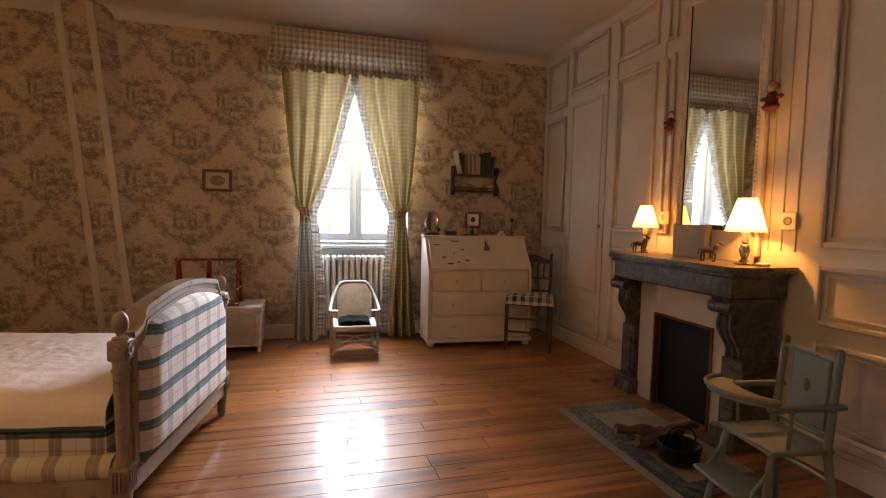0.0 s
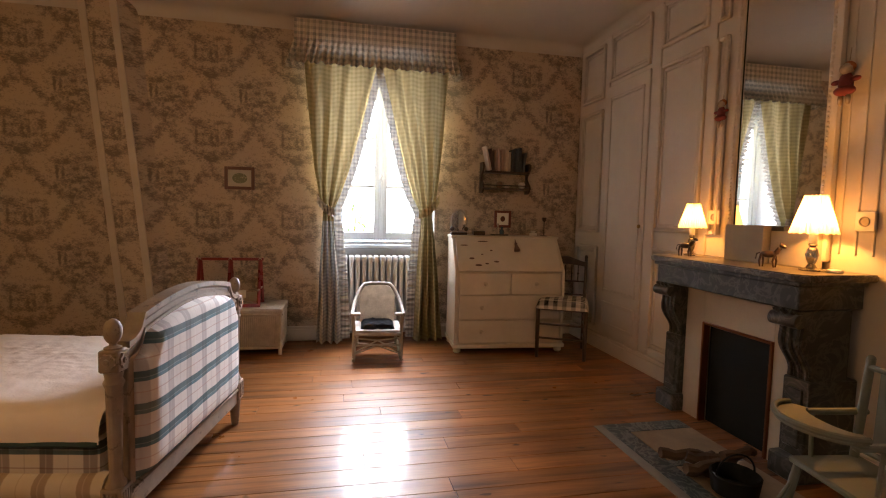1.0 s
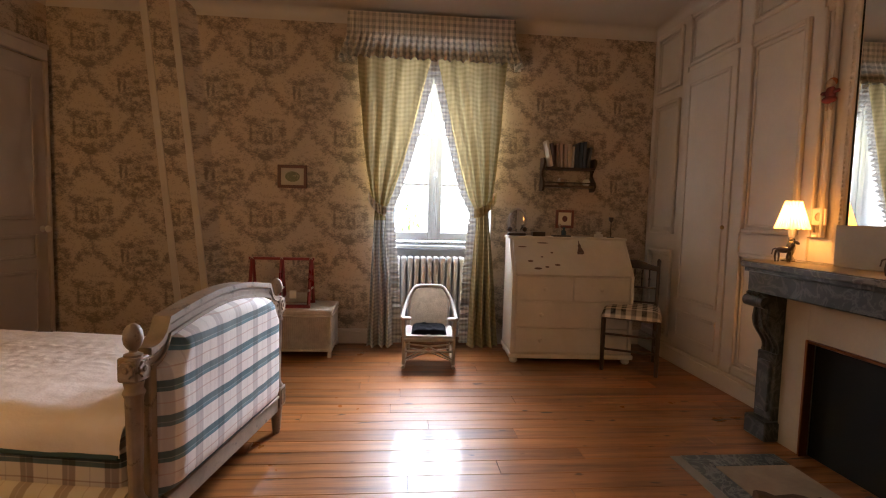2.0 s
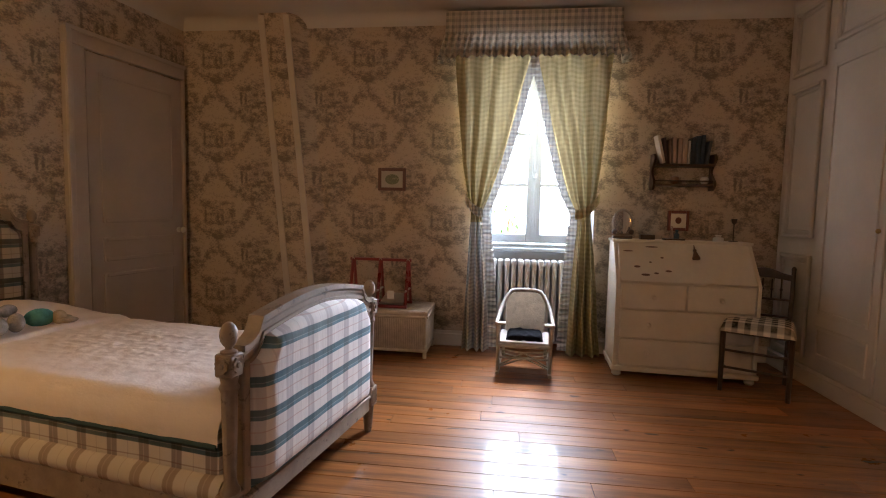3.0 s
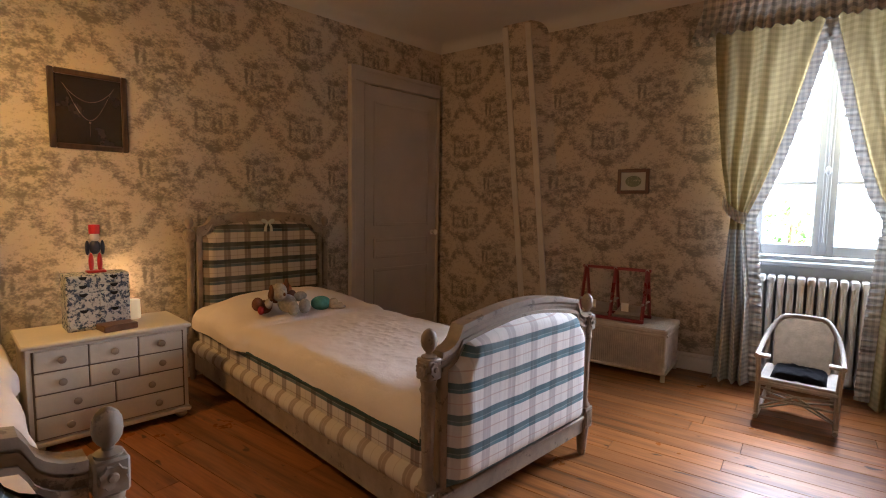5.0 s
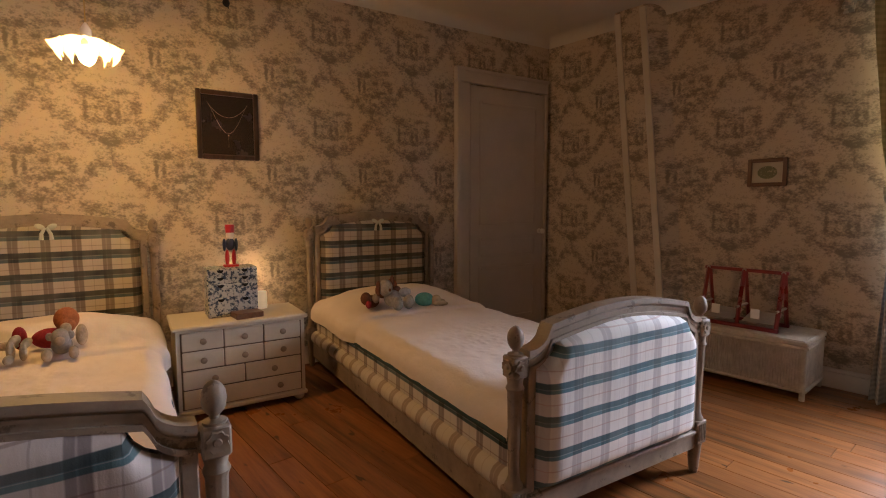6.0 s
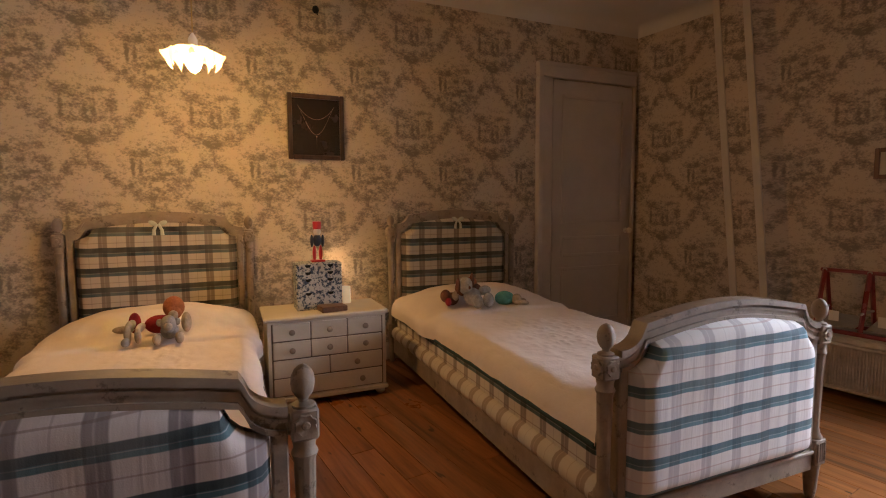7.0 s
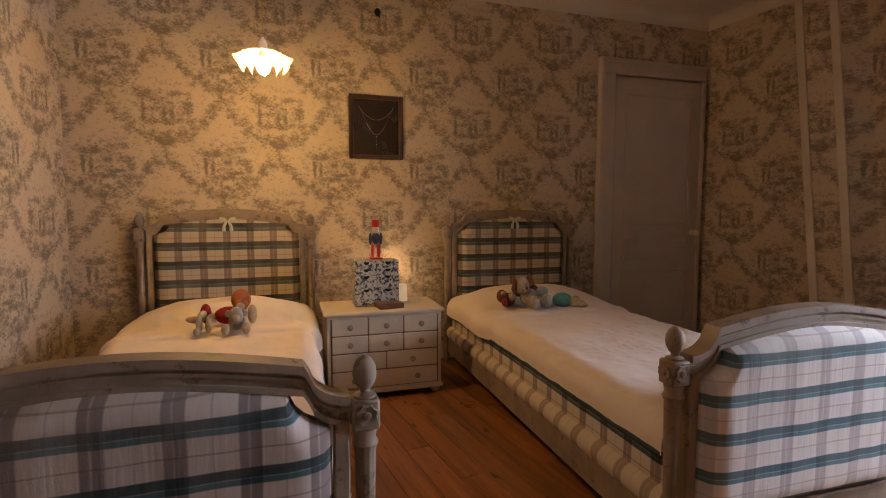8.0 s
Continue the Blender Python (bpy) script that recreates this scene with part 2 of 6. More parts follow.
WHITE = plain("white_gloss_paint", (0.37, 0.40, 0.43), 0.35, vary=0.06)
REVEAL = plain("white_wall_paint", (0.48, 0.50, 0.51), 0.8, vary=0.06)
FLOORW = glossy_wood("pine_boards", (0.29, 0.114, 0.034), "x", 0.34, per_object=True, knots=True)
GAPW = plain("floor_gap", (0.03, 0.018, 0.01), 0.9)
BEDP = plain("grey_limed_paint", (0.30, 0.23, 0.165), 0.55, vary=0.3, scale=9, grain=45, relief=0.3, spec=0.3, dirt=((0.15, 0.11, 0.075), 14, 0.58))
# Pale copy of the bed check: the window's light is put into its colours.
CHECK_F = plaid("window_lit_check", "Y", "Z", brown=(0.54, 0.50, 0.49), cream=(0.86, 0.83, 0.79), teal=(0.09, 0.215, 0.265), rise=0.020, deep=0.62)
# Dark copy of that footboard check, painting in the far bed's shade.
CHECK_G = plaid("shaded_check", "Y", "Z", brown=(0.12, 0.085, 0.085), cream=(0.50, 0.42, 0.37), teal=(0.036, 0.095, 0.11), rise=0.020)
CHECK_S = plaid("check_cloth_side", "X", "Z", 0.132, 0.135, brown=(0.20, 0.15, 0.135), cream=(0.60, 0.53, 0.45), teal=(0.03, 0.07, 0.085), rise=-0.050)
# Headboard copy of the same cloth, with the shade there put into darker tones.
CHECK_H = plaid("shaded_head_check", "Y", "Z", 0.114, 0.135, teal=(0.019, 0.055, 0.066), brown=(0.11, 0.072, 0.055), cream=(0.42, 0.345, 0.27), wide=0.44, rise=-0.040, deep=0.16)
ROLLC = plaid("striped_roll_cloth", "X", "Z", bands=False, brown=(0.26, 0.18, 0.13), cream=(0.52, 0.45, 0.37))
COVER = plain("cream_coverlet", (0.72, 0.62, 0.555), 0.9, vary=0.06, scale=5, grain=35, relief=0.6, spec=0.15)
DESKP = plain("chipped_cream_paint", (0.66, 0.60, 0.49), 0.45, vary=0.10, scale=5, dirt=((0.16, 0.09, 0.05), 7, 0.70))
KNOBP = plain("worn_knob_paint", (0.30, 0.24, 0.17), 0.45)
SHADOWGAP = plain("drawer_gap_shade", (0.16, 0.11, 0.07), 0.8)
CHESTP = plain("cream_chest_paint", (0.66, 0.58, 0.45), 0.42, vary=0.10, scale=5)
DARKW = glossy_wood("dark_stained_wood", (0.055, 0.030, 0.018), "z", 0.35)
BROWNW = glossy_wood("brown_wood", (0.13, 0.065, 0.035), "x", 0.4)
REDW = plain("red_lacquer", (0.22, 0.018, 0.016), 0.3, vary=0.2)
WICKER = plain("pale_wicker", (0.52, 0.45, 0.36), 0.6, vary=0.25, scale=18, grain=120, relief=0.8)
CANE = plain("white_painted_cane", (0.36, 0.31, 0.255), 0.55, vary=0.18, scale=25, grain=90, relief=0.6)
BLACKC = plain("black_cushion", (0.008, 0.008, 0.010), 0.95, vary=0.4, scale=30, relief=0.6, spec=0.05)
STONE = marble("grey_marble", (0.040, 0.040, 0.036), (0.26, 0.24, 0.21), 7.0, 0.25)
STONE_T = marble("rouge_marble", (0.075, 0.062, 0.05), (0.30, 0.25, 0.19), 7.0, 0.5)
STONE_H = marble("green_hearth_marble", (0.035, 0.046, 0.043), (0.33, 0.33, 0.30), 9.0, 0.45)
HEARTH = plain("sand_hearth_tile", (0.33, 0.235, 0.14), 0.7, vary=0.3, scale=5)
PLAST = plain("fire_surround_plaster", (0.48, 0.41, 0.31), 0.8, vary=0.12, scale=3)
BLACKM = plain("black_iron", (0.007, 0.008, 0.008), 0.6, 0.0, spec=0.2)
COPPER = plain("copper_strip", (0.22, 0.075, 0.03), 0.4, 0.8)
GREENP = plain("grey_green_paint", (0.16, 0.18, 0.145), 0.5, vary=0.15, scale=8)
BRASS = plain("aged_brass", (0.42, 0.28, 0.10), 0.35, 0.9)
SILVER = plain("silver_lamp_base", (0.45, 0.42, 0.38), 0.25, 0.9)
PORC = plain("porcelain", (0.75, 0.72, 0.66), 0.2, vary=0.05)
SHADE = lit_shade("pleated_lamp_shade", (0.95, 0.82, 0.55), 0.6, (1.0, 0.43, 0.09), 8.5)
OPAL = lit_shade("ruffled_opal_glass", (0.95, 0.85, 0.65), 0.6, (1.0, 0.66, 0.28), 1.1)
BULB = lit_shade("lit_bulb", (1, 0.9, 0.7), 0.2, (1.0, 0.78, 0.45), 20.0)
GLASS = glass_mat("window_glass")
CURT = gingham("yellow_curtain_cloth", 0.036, (0.46, 0.38, 0.20), (0.31, 0.255, 0.125), 0.035)
FRILL = gingham("frill_cloth", 0.03, (0.64, 0.62, 0.57), (0.36, 0.365, 0.35), 0.03)
PELM = gingham("pelmet_check", 0.048, (0.70, 0.63, 0.50), (0.27, 0.265, 0.235), 0.03)
SEATC = gingham("black_white_check", 0.072, (0.66, 0.60, 0.50), (0.012, 0.012, 0.014), axes="xy")
RADP = plain("radiator_enamel", (0.80, 0.81, 0.80), 0.35, vary=0.05)
mm, mt, mb = nodes_of("mirror_silver", 0.02, 1.0)
mb.inputs["Base Color"].default_value = (0.86, 0.86, 0.84, 1)
MIRROR = mm
# ---- mesh helpers ----
def thing(name, m, label, category, group="", kind=""):
    o = new(name)
    o.empty_display_size = 0.1
    o.matrix_world = m
    return tagged(o, label, category, group, kind)


def mesh_of(name, bm, mat, smooth=True):
    bmesh.ops.recalc_face_normals(bm, faces=bm.faces[:])
    me = bpy.data.meshes.new(name)
    bm.to_mesh(me)
    bm.free()
    for mtl in (mat if isinstance(mat, (list, tuple)) else [mat]):
        me.materials.append(mtl)
    if smooth:
        me.polygons.foreach_set("use_smooth", [True] * len(me.polygons))
        me.set_sharp_from_angle(angle=radians(40))
    return me


def part(name, bm, mat, parent, label=""):
    o = new(name, mesh_of(name, bm, mat))
    o.parent = parent
    return tagged(o, label)


def solo(name, bm, mat, m, label, category="", group="", kind=""):
    o = new(name, mesh_of(name, bm, mat))
    o.matrix_world = m
    return tagged(o, label, category, group, kind)


def box(bm, x0, x1, y0, y1, z0, z1, b=0.003, m=None):
    r = bmesh.ops.create_cube(bm, size=1)
    vs = r["verts"]
    for v in vs:
        v.co = Vector((x0 + (v.co.x + 0.5) * (x1 - x0), y0 + (v.co.y + 0.5) * (y1 - y0), z0 + (v.co.z + 0.5) * (z1 - z0)))
    if m is not None:
        bmesh.ops.transform(bm, matrix=m, verts=vs)
    b = min(b, 0.3 * min(abs(x1 - x0), abs(y1 - y0), abs(z1 - z0)))
    if b > 0:
        es = list({e for v in vs for e in v.link_edges})
        bmesh.ops.bevel(bm, geom=es, offset=b, segments=2 if b > 0.008 else 1, affect="EDGES", profile=0.5)
    return bm


def lathe(bm, prof, seg=16, at=(0, 0, 0), ruffle=None):
    """A turned form; prof: rows of radius and height."""
    rings = []
    for i, (r, z) in enumerate(prof):
        ring = []
        for k in range(seg):
            a = 2 * math.pi * k / seg
            rr, zz = (r, z) if ruffle is None else ruffle(r, z, a, i)
            ring.append(bm.verts.new((at[0] + rr * math.cos(a), at[1] + rr * math.sin(a), at[2] + zz)))
        rings.append(ring)
    for a, b in zip(rings, rings[1:]):
        for k in range(seg):
            bm.faces.new((a[k], a[(k + 1) % seg], b[(k + 1) % seg], b[k]))
    if prof[0][0] > 1e-4 and ruffle is None:
        bm.faces.new(rings[0][::-1])
    if prof[-1][0] > 1e-4 and ruffle is None:
        bm.faces.new(rings[-1])
    return bm


def tube(bm, pts, r, seg=8, r1=None):
    """A round bar through points."""
    pts = [Vector(p) for p in pts]
    rings = []
    n = len(pts)
    for i, p in enumerate(pts):
        d = (pts[min(i + 1, n - 1)] - pts[max(i - 1, 0)]).normalized()
        up = Vector((0, 0, 1)) if abs(d.z) < 0.9 else Vector((1, 0, 0))
        s = d.cross(up).normalized()
        u = s.cross(d)
        rr = r if r1 is None else r + (r1 - r) * i / (n - 1)
        rings.append([bm.verts.new(p + rr * (math.cos(2 * math.pi * k / seg) * s + math.sin(2 * math.pi * k / seg) * u)) for k in range(seg)])
    for a, b in zip(rings, rings[1:]):
        for k in range(seg):
            bm.faces.new((a[k], a[(k + 1) % seg], b[(k + 1) % seg], b[k]))
    bm.faces.new(rings[0][::-1])
    bm.faces.new(rings[-1])
    return bm


def ball(bm, at, r, mi=0, u=14, v=9, m=None):
    """An ellipsoid with radii r."""
    r = (r, r, r) if isinstance(r, (int, float)) else r
    g = bmesh.ops.create_uvsphere(bm, u_segments=u, v_segments=v, radius=1)
    mat = Matrix.Translation(at) @ (m or Matrix()) @ Matrix.Diagonal((*r, 1))
    bmesh.ops.transform(bm, matrix=mat, verts=g["verts"])
    for f in {f for w in g["verts"] for f in w.link_faces}:
        f.material_index = mi
    return bm


def sheet(bm, nu, nv, f, wrap=False):
    """A grid of points f(u, v), u and v from 0 to 1."""
    g = [[bm.verts.new(f(i / (nu - 1), j / (nv - 1))) for j in range(nv)] for i in range(nu)]
    for i in range(nu - 1):
        for j in range(nv - 1):
            bm.faces.new((g[i][j], g[i + 1][j], g[i + 1][j + 1], g[i][j + 1]))
    return g


def slab(bm, outline, x0, x1):
    """An outline of (y, z) given thickness from x0 to x1."""
    a = [bm.verts.new((x0, y, z)) for y, z in outline]
    b = [bm.verts.new((x1, y, z)) for y, z in outline]
    bm.faces.new(a[::-1])
    bm.faces.new(b)
    n = len(outline)
    for i in range(n):
        bm.faces.new((a[i], a[(i + 1) % n], b[(i + 1) % n], b[i]))
    return bm


def strip(bm, lo, hi, x0, x1):
    """A band between two lines of (y, z), given thickness from x0 to x1."""
    rows = [[bm.verts.new((x, y, z)) for y, z in line] for x, line in ((x0, lo), (x1, lo), (x1, hi), (x0, hi))]
    n = len(lo)
    for a, b in ((0, 1), (1, 2), (2, 3), (3, 0)):
        for i in range(n - 1):
            bm.faces.new((rows[a][i], rows[a][i + 1], rows[b][i + 1], rows[b][i]))
    bm.faces.new([r[0] for r in rows][::-1])
    bm.faces.new([r[-1] for r in rows])
    return bm


def B():
    return bmesh.new()


def structure(name, bm, mat, label, m=Matrix()):
    return solo(name, bm, mat, m, label, kind="structure")


# ---- structure ----
LW = 4.85
def south_y(x):
    """World y of the south wall at a world x."""
    a = radians(WTURN)
    return (SY + x * math.sin(a)) / math.cos(a)


# north wall in pieces round the window recess
REC0, REC1, RECT, DEEP = 2.52, 3.45, 2.36, 0.34
bm = B()
box(bm, -0.35, REC0, 0, 0.5, 0, H + 0.1, 0)
box(bm, REC1, EX + 0.25, 0, 0.5, 0, H + 0.1, 0)
box(bm, REC0, REC1, 0, 0.5, RECT, H + 0.1, 0)
wall_n = structure("wall_north", bm, PAPER_N, "cream wall with a grey toile print of rural scenes")
bm = B()
box(bm, -0.2, 0, -LW, 0.35, 0, H + 0.1, 0)
wall_w = structure("wall_west", bm, PAPER_W, "cream wall with a grey toile print behind the beds", WM)
bm = B()
box(bm, -0.2, 5.6, SY - 0.2, SY, 0, H + 0.1, 0)
wall_s = structure("wall_south", bm, PAPER_N, "cream wall with a grey toile print", WM)
bm = B()
box(bm, EX, EX + 0.25, -5.7, 0.0, 0, H + 0.1, 0)
wall_e = structure("wall_east", bm, PANEL, "cream painted panelled wall round the fireplace")
bm = B()
box(bm, -1.2, EX + 0.25, -5.9, 0.5, H, H + 0.15, 0)
ceiling = structure("ceiling", bm, CEIL, "plain cream plaster ceiling with a coved edge")


def cove(bm, p, q, inward, size=0.085):
    """A concave moulding in the corner of wall and ceiling."""
    p, q, n = Vector(p), Vector(q), Vector(inward)
    prof = [(0, -size)] + [(size * (1 - math.cos(a)), -size * (1 - math.sin(a))) for a in [math.pi / 2 * k / 6 for k in range(7)]] + [(size, 0), (0.0, 0.0)]
    rows = [[bm.verts.new(e + n * d + Vector((0, 0, z))) for d, z in prof] for e in (p, q)]
    k = len(prof)
    for i in range(k):
        bm.faces.new((rows[0][i], rows[0][(i + 1) % k], rows[1][(i + 1) % k], rows[1][i]))


bm = B()
cove(bm, (-0.1, 0, H), (EX, 0, H), (0, -1, 0))
structure("trim_north", bm, CEIL, "cream coved cornice along the ceiling")
bm = B()
cove(bm, (0, SY, H), (0, 0, H), (1, 0, 0))
structure("trim_west", bm, CEIL, "cream coved cornice along the ceiling", WM)
bm = B()
cove(bm, (EX, -5.3, H), (EX, 0, H), (-1, 0, 0), 0.06)
structure("trim_east", bm, CEIL, "cream coved cornice along the ceiling")


def baseboard(bm, x0, x1, y0, y1, out):
    """A skirting with a stepped top; out: the side that faces the room."""
    box(bm, x0, x1, y0, y1, 0.0, 0.10, 0.003)
    ox, oy = out
    box(bm, x0 if ox >= 0 else x0 + 0.006, x1 if ox <= 0 else x1 - 0.006, y0 if oy >= 0 else y0 + 0.006, y1 if oy <= 0 else y1 - 0.006, 0.10, 0.125, 0.004)


bm = B()
baseboard(bm, 1.33, REC0, -0.018, 0, (0, -1))
baseboard(bm, REC1, EX, -0.018, 0, (0, -1))
structure("baseboard_north", bm, TRIM, "grey cream painted skirting board")
bm = B()
baseboard(bm, 0, 0.018, SY, -1.06, (1, 0))
structure("baseboard_west", bm, TRIM, "grey cream painted skirting board", WM)
bm = B()
baseboard(bm, EX - 0.03, EX, -1.75, 0.0, (-1, 0))
baseboard(bm, EX - 0.03, EX, -5.3, -2.70, (-1, 0))
structure("baseboard_east", bm, PANEL, "cream painted skirting board under the panels")

# leaning boxed strut with edge battens
bm = B()
TL, TR, BL, BR, PY = 0.735, 0.985, 1.00, 1.25, -0.12
def strut(zt):
    k = 1 - zt / H
    return TL + (BL - TL) * k, TR + (BR - TR) * k
q = []
for z in (0.0, H):
    a, c = strut(z)
    q.append([bm.verts.new(p) for p in ((a, 0.0, z), (a, PY, z), (c, PY, z), (c + 0.10, 0.0, z))])
for i in range(4):
    bm.faces.new((q[0][i], q[0][(i + 1) % 4], q[1][(i + 1) % 4], q[1][i]))
bm.faces.new(q[0][::-1])
bm.faces.new(q[1])
strut_ob = structure("trim_strut", bm, PAPER_N, "papered leaning boxed strut beside the corner")
for side in (0, 1):
    bm = B()
    vs = []
    for z in (0.0, H - 0.02):
        a, c = strut(z)
        e = a if side == 0 else c
        w0, w1 = (e - 0.004, e + 0.044) if side == 0 else (e - 0.044, e + 0.004)
        vs.append([bm.verts.new(p) for p in ((w0, PY + 0.04, z), (w0, PY - 0.012, z), (w1, PY - 0.012, z), (w1, PY + 0.04, z))])
    for i in range(4):
        bm.faces.new((vs[0][i], vs[0][(i + 1) % 4], vs[1][(i + 1) % 4], vs[1][i]))
    bm.faces.new(vs[0][::-1])
    bm.faces.new(vs[1])
    part("batten", bm, BATTEN, strut_ob, "grey cream painted edge batten")

# ---- west door ----
door = thing("door_1", WM @ pose(0, -0.492, 0), "closed grey cream panelled door with a white knob", "door", kind="structure")
DW, DH = 0.415, 2.137
bm = B()
box(bm, 0.002, 0.030, -DW, DW, 0.01, DH, 0.002)
leaf = part("leaf", bm, DOORP, door)
for z0, z1 in ((0.12, 0.60), (0.69, 0.86), (0.97, 2.02)):
    bm = B()
    y0, y1 = -DW + 0.09, DW - 0.09
    for a in ((y0, y0 + 0.025, z0, z1), (y1 - 0.025, y1, z0, z1), (y0 + 0.025, y1 - 0.025, z0, z0 + 0.025), (y0 + 0.025, y1 - 0.025, z1 - 0.025, z1)):
        box(bm, 0.030, 0.040, *a, 0.004)
    part("panel_moulding", bm, DOORP, door)
bm = B()
box(bm, 0.0, 0.045, -DW - 0.15, -DW - 0.012, 0, DH + 0.012, 0.006)
box(bm, 0.0, 0.045, DW + 0.004, DW + 0.035, 0, DH + 0.012, 0.004)
box(bm, 0.0, 0.045, -DW - 0.15, DW + 0.035, DH + 0.014, DH + 0.13, 0.006)
box(bm, 0.045, 0.058, -DW - 0.15, -DW - 0.11, 0, DH + 0.13, 0.005)
box(bm, 0.045, 0.058, -DW - 0.15, DW + 0.035, DH + 0.10, DH + 0.13, 0.005)
part("door_casing", bm, CASING, door, "moulded grey cream casing")
bm = B()
lathe(bm, [(0.024, 0.0), (0.024, 0.004), (0.010, 0.006), (0.009, 0.026), (0.022, 0.034), (0.027, 0.046), (0.022, 0.058), (0.006, 0.063)], 16)
bmesh.ops.transform(bm, matrix=pose(0.030, DW - 0.045, 0.90, 0, 90, 0), verts=bm.verts[:])
part("door_handle", bm, PORC, door, "white porcelain knob")
for z in (0.25, 1.12, 1.95):
    bm = B()
    tube(bm, [(0.034, -DW - 0.004, z - 0.035), (0.034, -DW - 0.004, z + 0.035)], 0.007)
    part("hinge", bm, DOORP, door)

# ---- window in its recess ----
bm = B()
box(bm, REC0, REC0 + 0.004, 0.0, DEEP, 0, RECT, 0)
box(bm, REC1 - 0.004, REC1, 0.0, DEEP, 0, RECT, 0)
box(bm, REC0 + 0.004, REC1 - 0.004, 0.0, DEEP, RECT - 0.004, RECT, 0)
box(bm, REC0 + 0.004, REC1 - 0.004, 0.22, 0.5, 0, 0.78, 0)
structure("trim_recess", bm, REVEAL, "white painted window reveal")
win = thing("window_1", pose(2.99, 0.27, 0), "white two-leaf casement window, closed, with bright daylight behind", "window", kind="structure")
WX = 0.40
bm = B()
box(bm, -WX - 0.05, WX + 0.05, -0.13, 0.06, 0.78, 0.815, 0.006)
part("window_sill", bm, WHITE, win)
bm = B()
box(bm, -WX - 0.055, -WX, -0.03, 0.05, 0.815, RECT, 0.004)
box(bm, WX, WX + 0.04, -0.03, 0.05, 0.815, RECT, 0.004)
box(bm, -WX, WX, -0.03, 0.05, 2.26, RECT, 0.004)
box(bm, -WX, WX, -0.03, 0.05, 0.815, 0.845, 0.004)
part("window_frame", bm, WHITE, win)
for s in (-1, 1):
    x0, x1 = (-WX + 0.003, -0.004) if s < 0 else (0.004, WX - 0.003)
    g0, g1 = x0 + 0.055, x1 - 0.055
    zb, zt = 0.85, 2.255
    bm = B()
    box(bm, x0, g0, -0.022, 0.022, zb, zt, 0.005)
    box(bm, g1, x1, -0.022, 0.022, zb, zt, 0.005)
    box(bm, g0, g1, -0.022, 0.022, zb, zb + 0.075, 0.005)
    box(bm, g0, g1, -0.022, 0.022, zt - 0.06, zt, 0.005)
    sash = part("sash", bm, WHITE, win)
    for z in (1.34, 1.77):
        bm = B()
        box(bm, g0, g1, -0.015, 0.015, z - 0.013, z + 0.013, 0.004)
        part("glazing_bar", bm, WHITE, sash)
    for z0, z1 in ((zb + 0.075, 1.327), (1.353, 1.757), (1.783, zt - 0.06)):
        bm = B()
        box(bm, g0, g1, -0.002, 0.002, z0, z1, 0)
        p = part("pane", bm, GLASS, sash, "clear glass pane")
        p.visible_shadow = False
bm = B()
box(bm, -0.022, 0.022, -0.036, -0.022, 0.86, 2.24, 0.006)
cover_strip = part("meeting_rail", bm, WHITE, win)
bm = B()
tube(bm, [(0, -0.045, 0.95), (0, -0.045, 2.15)], 0.006)
ball(bm, (0, -0.05, 1.42), (0.016, 0.016, 0.028))
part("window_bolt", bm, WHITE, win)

# ---- outside: ground, bush and pale sky ----
bm = B()
box(bm, -400, 400, 0.52, 800, -3.3, -3.0, 0)
structure("ground", bm, plain("far_grass", (0.10, 0.14, 0.05), 0.9, vary=0.4, scale=0.6), "pale green garden ground outside")
LEAF = [gingham("shrub_leaf_%d" % i, 0.5, c, c, 0.02) for i, c in enumerate(((0.12, 0.22, 0.05), (0.20, 0.27, 0.08), (0.08, 0.15, 0.04)))]
bush = thing("shrub", pose(2.78, 1.25, -3.0), "pale green shrub outside the window", "shrub")
bm = B()
tube(bm, [(0, 0, 0), (0.03, 0.02, 1.6), (-0.02, 0.0, 3.2), (0.02, 0, 4.05)], 0.05, 8, 0.012)
part("trunk", bm, BROWNW, bush)
bm = B()
rng = random.Random(4)
for k in range(900):
    a, r = rng.uniform(0, 6.283), 0.27 * math.sqrt(rng.random())
    z = rng.uniform(2.7, 4.28 - 0.8 * r)
    c = Vector((r * math.cos(a), 0.6 * r * math.sin(a), z))
    d = Vector((rng.uniform(-1, 1), rng.uniform(-1, 1), rng.uniform(-0.4, 1))).normalized()
    s = d.orthogonal().normalized()
    L, W = rng.uniform(0.04, 0.075), rng.uniform(0.012, 0.022)
    f = bm.faces.new([bm.verts.new(c + p) for p in (Vector((0, 0, 0)), d * L * 0.5 + s * W, d * L, d * L * 0.5 - s * W)])
    f.material_index = rng.randrange(3)
part("crown", bm, LEAF, bush)

# ---- east wall panelling ----
def panelling(y0, y1, z0, z1, name="panel", parent=wall_e):
    """One raised panel with its moulding, on the east wall."""
    bm = B()
    X = EX - 0.014
    w = 0.026
    for a in ((y0, y0 + w, z0, z1), (y1 - w, y1, z0, z1), (y0 + w, y1 - w, z0, z0 + w), (y0 + w, y1 - w, z1 - w, z1)):
        box(bm, X - 0.014, EX - 0.002, *a, 0.006)
    w2, g = 0.012, 0.04
    for a in ((y0 + g, y0 + g + w2, z0 + g, z1 - g), (y1 - g - w2, y1 - g, z0 + g, z1 - g), (y0 + g + w2, y1 - g - w2, z0 + g, z0 + g + w2), (y0 + g + w2, y1 - g - w2, z1 - g - w2, z1 - g)):
        box(bm, X, EX - 0.002, *a, 0.004)
    mo = part(name, bm, PANEL, parent)
    return mo


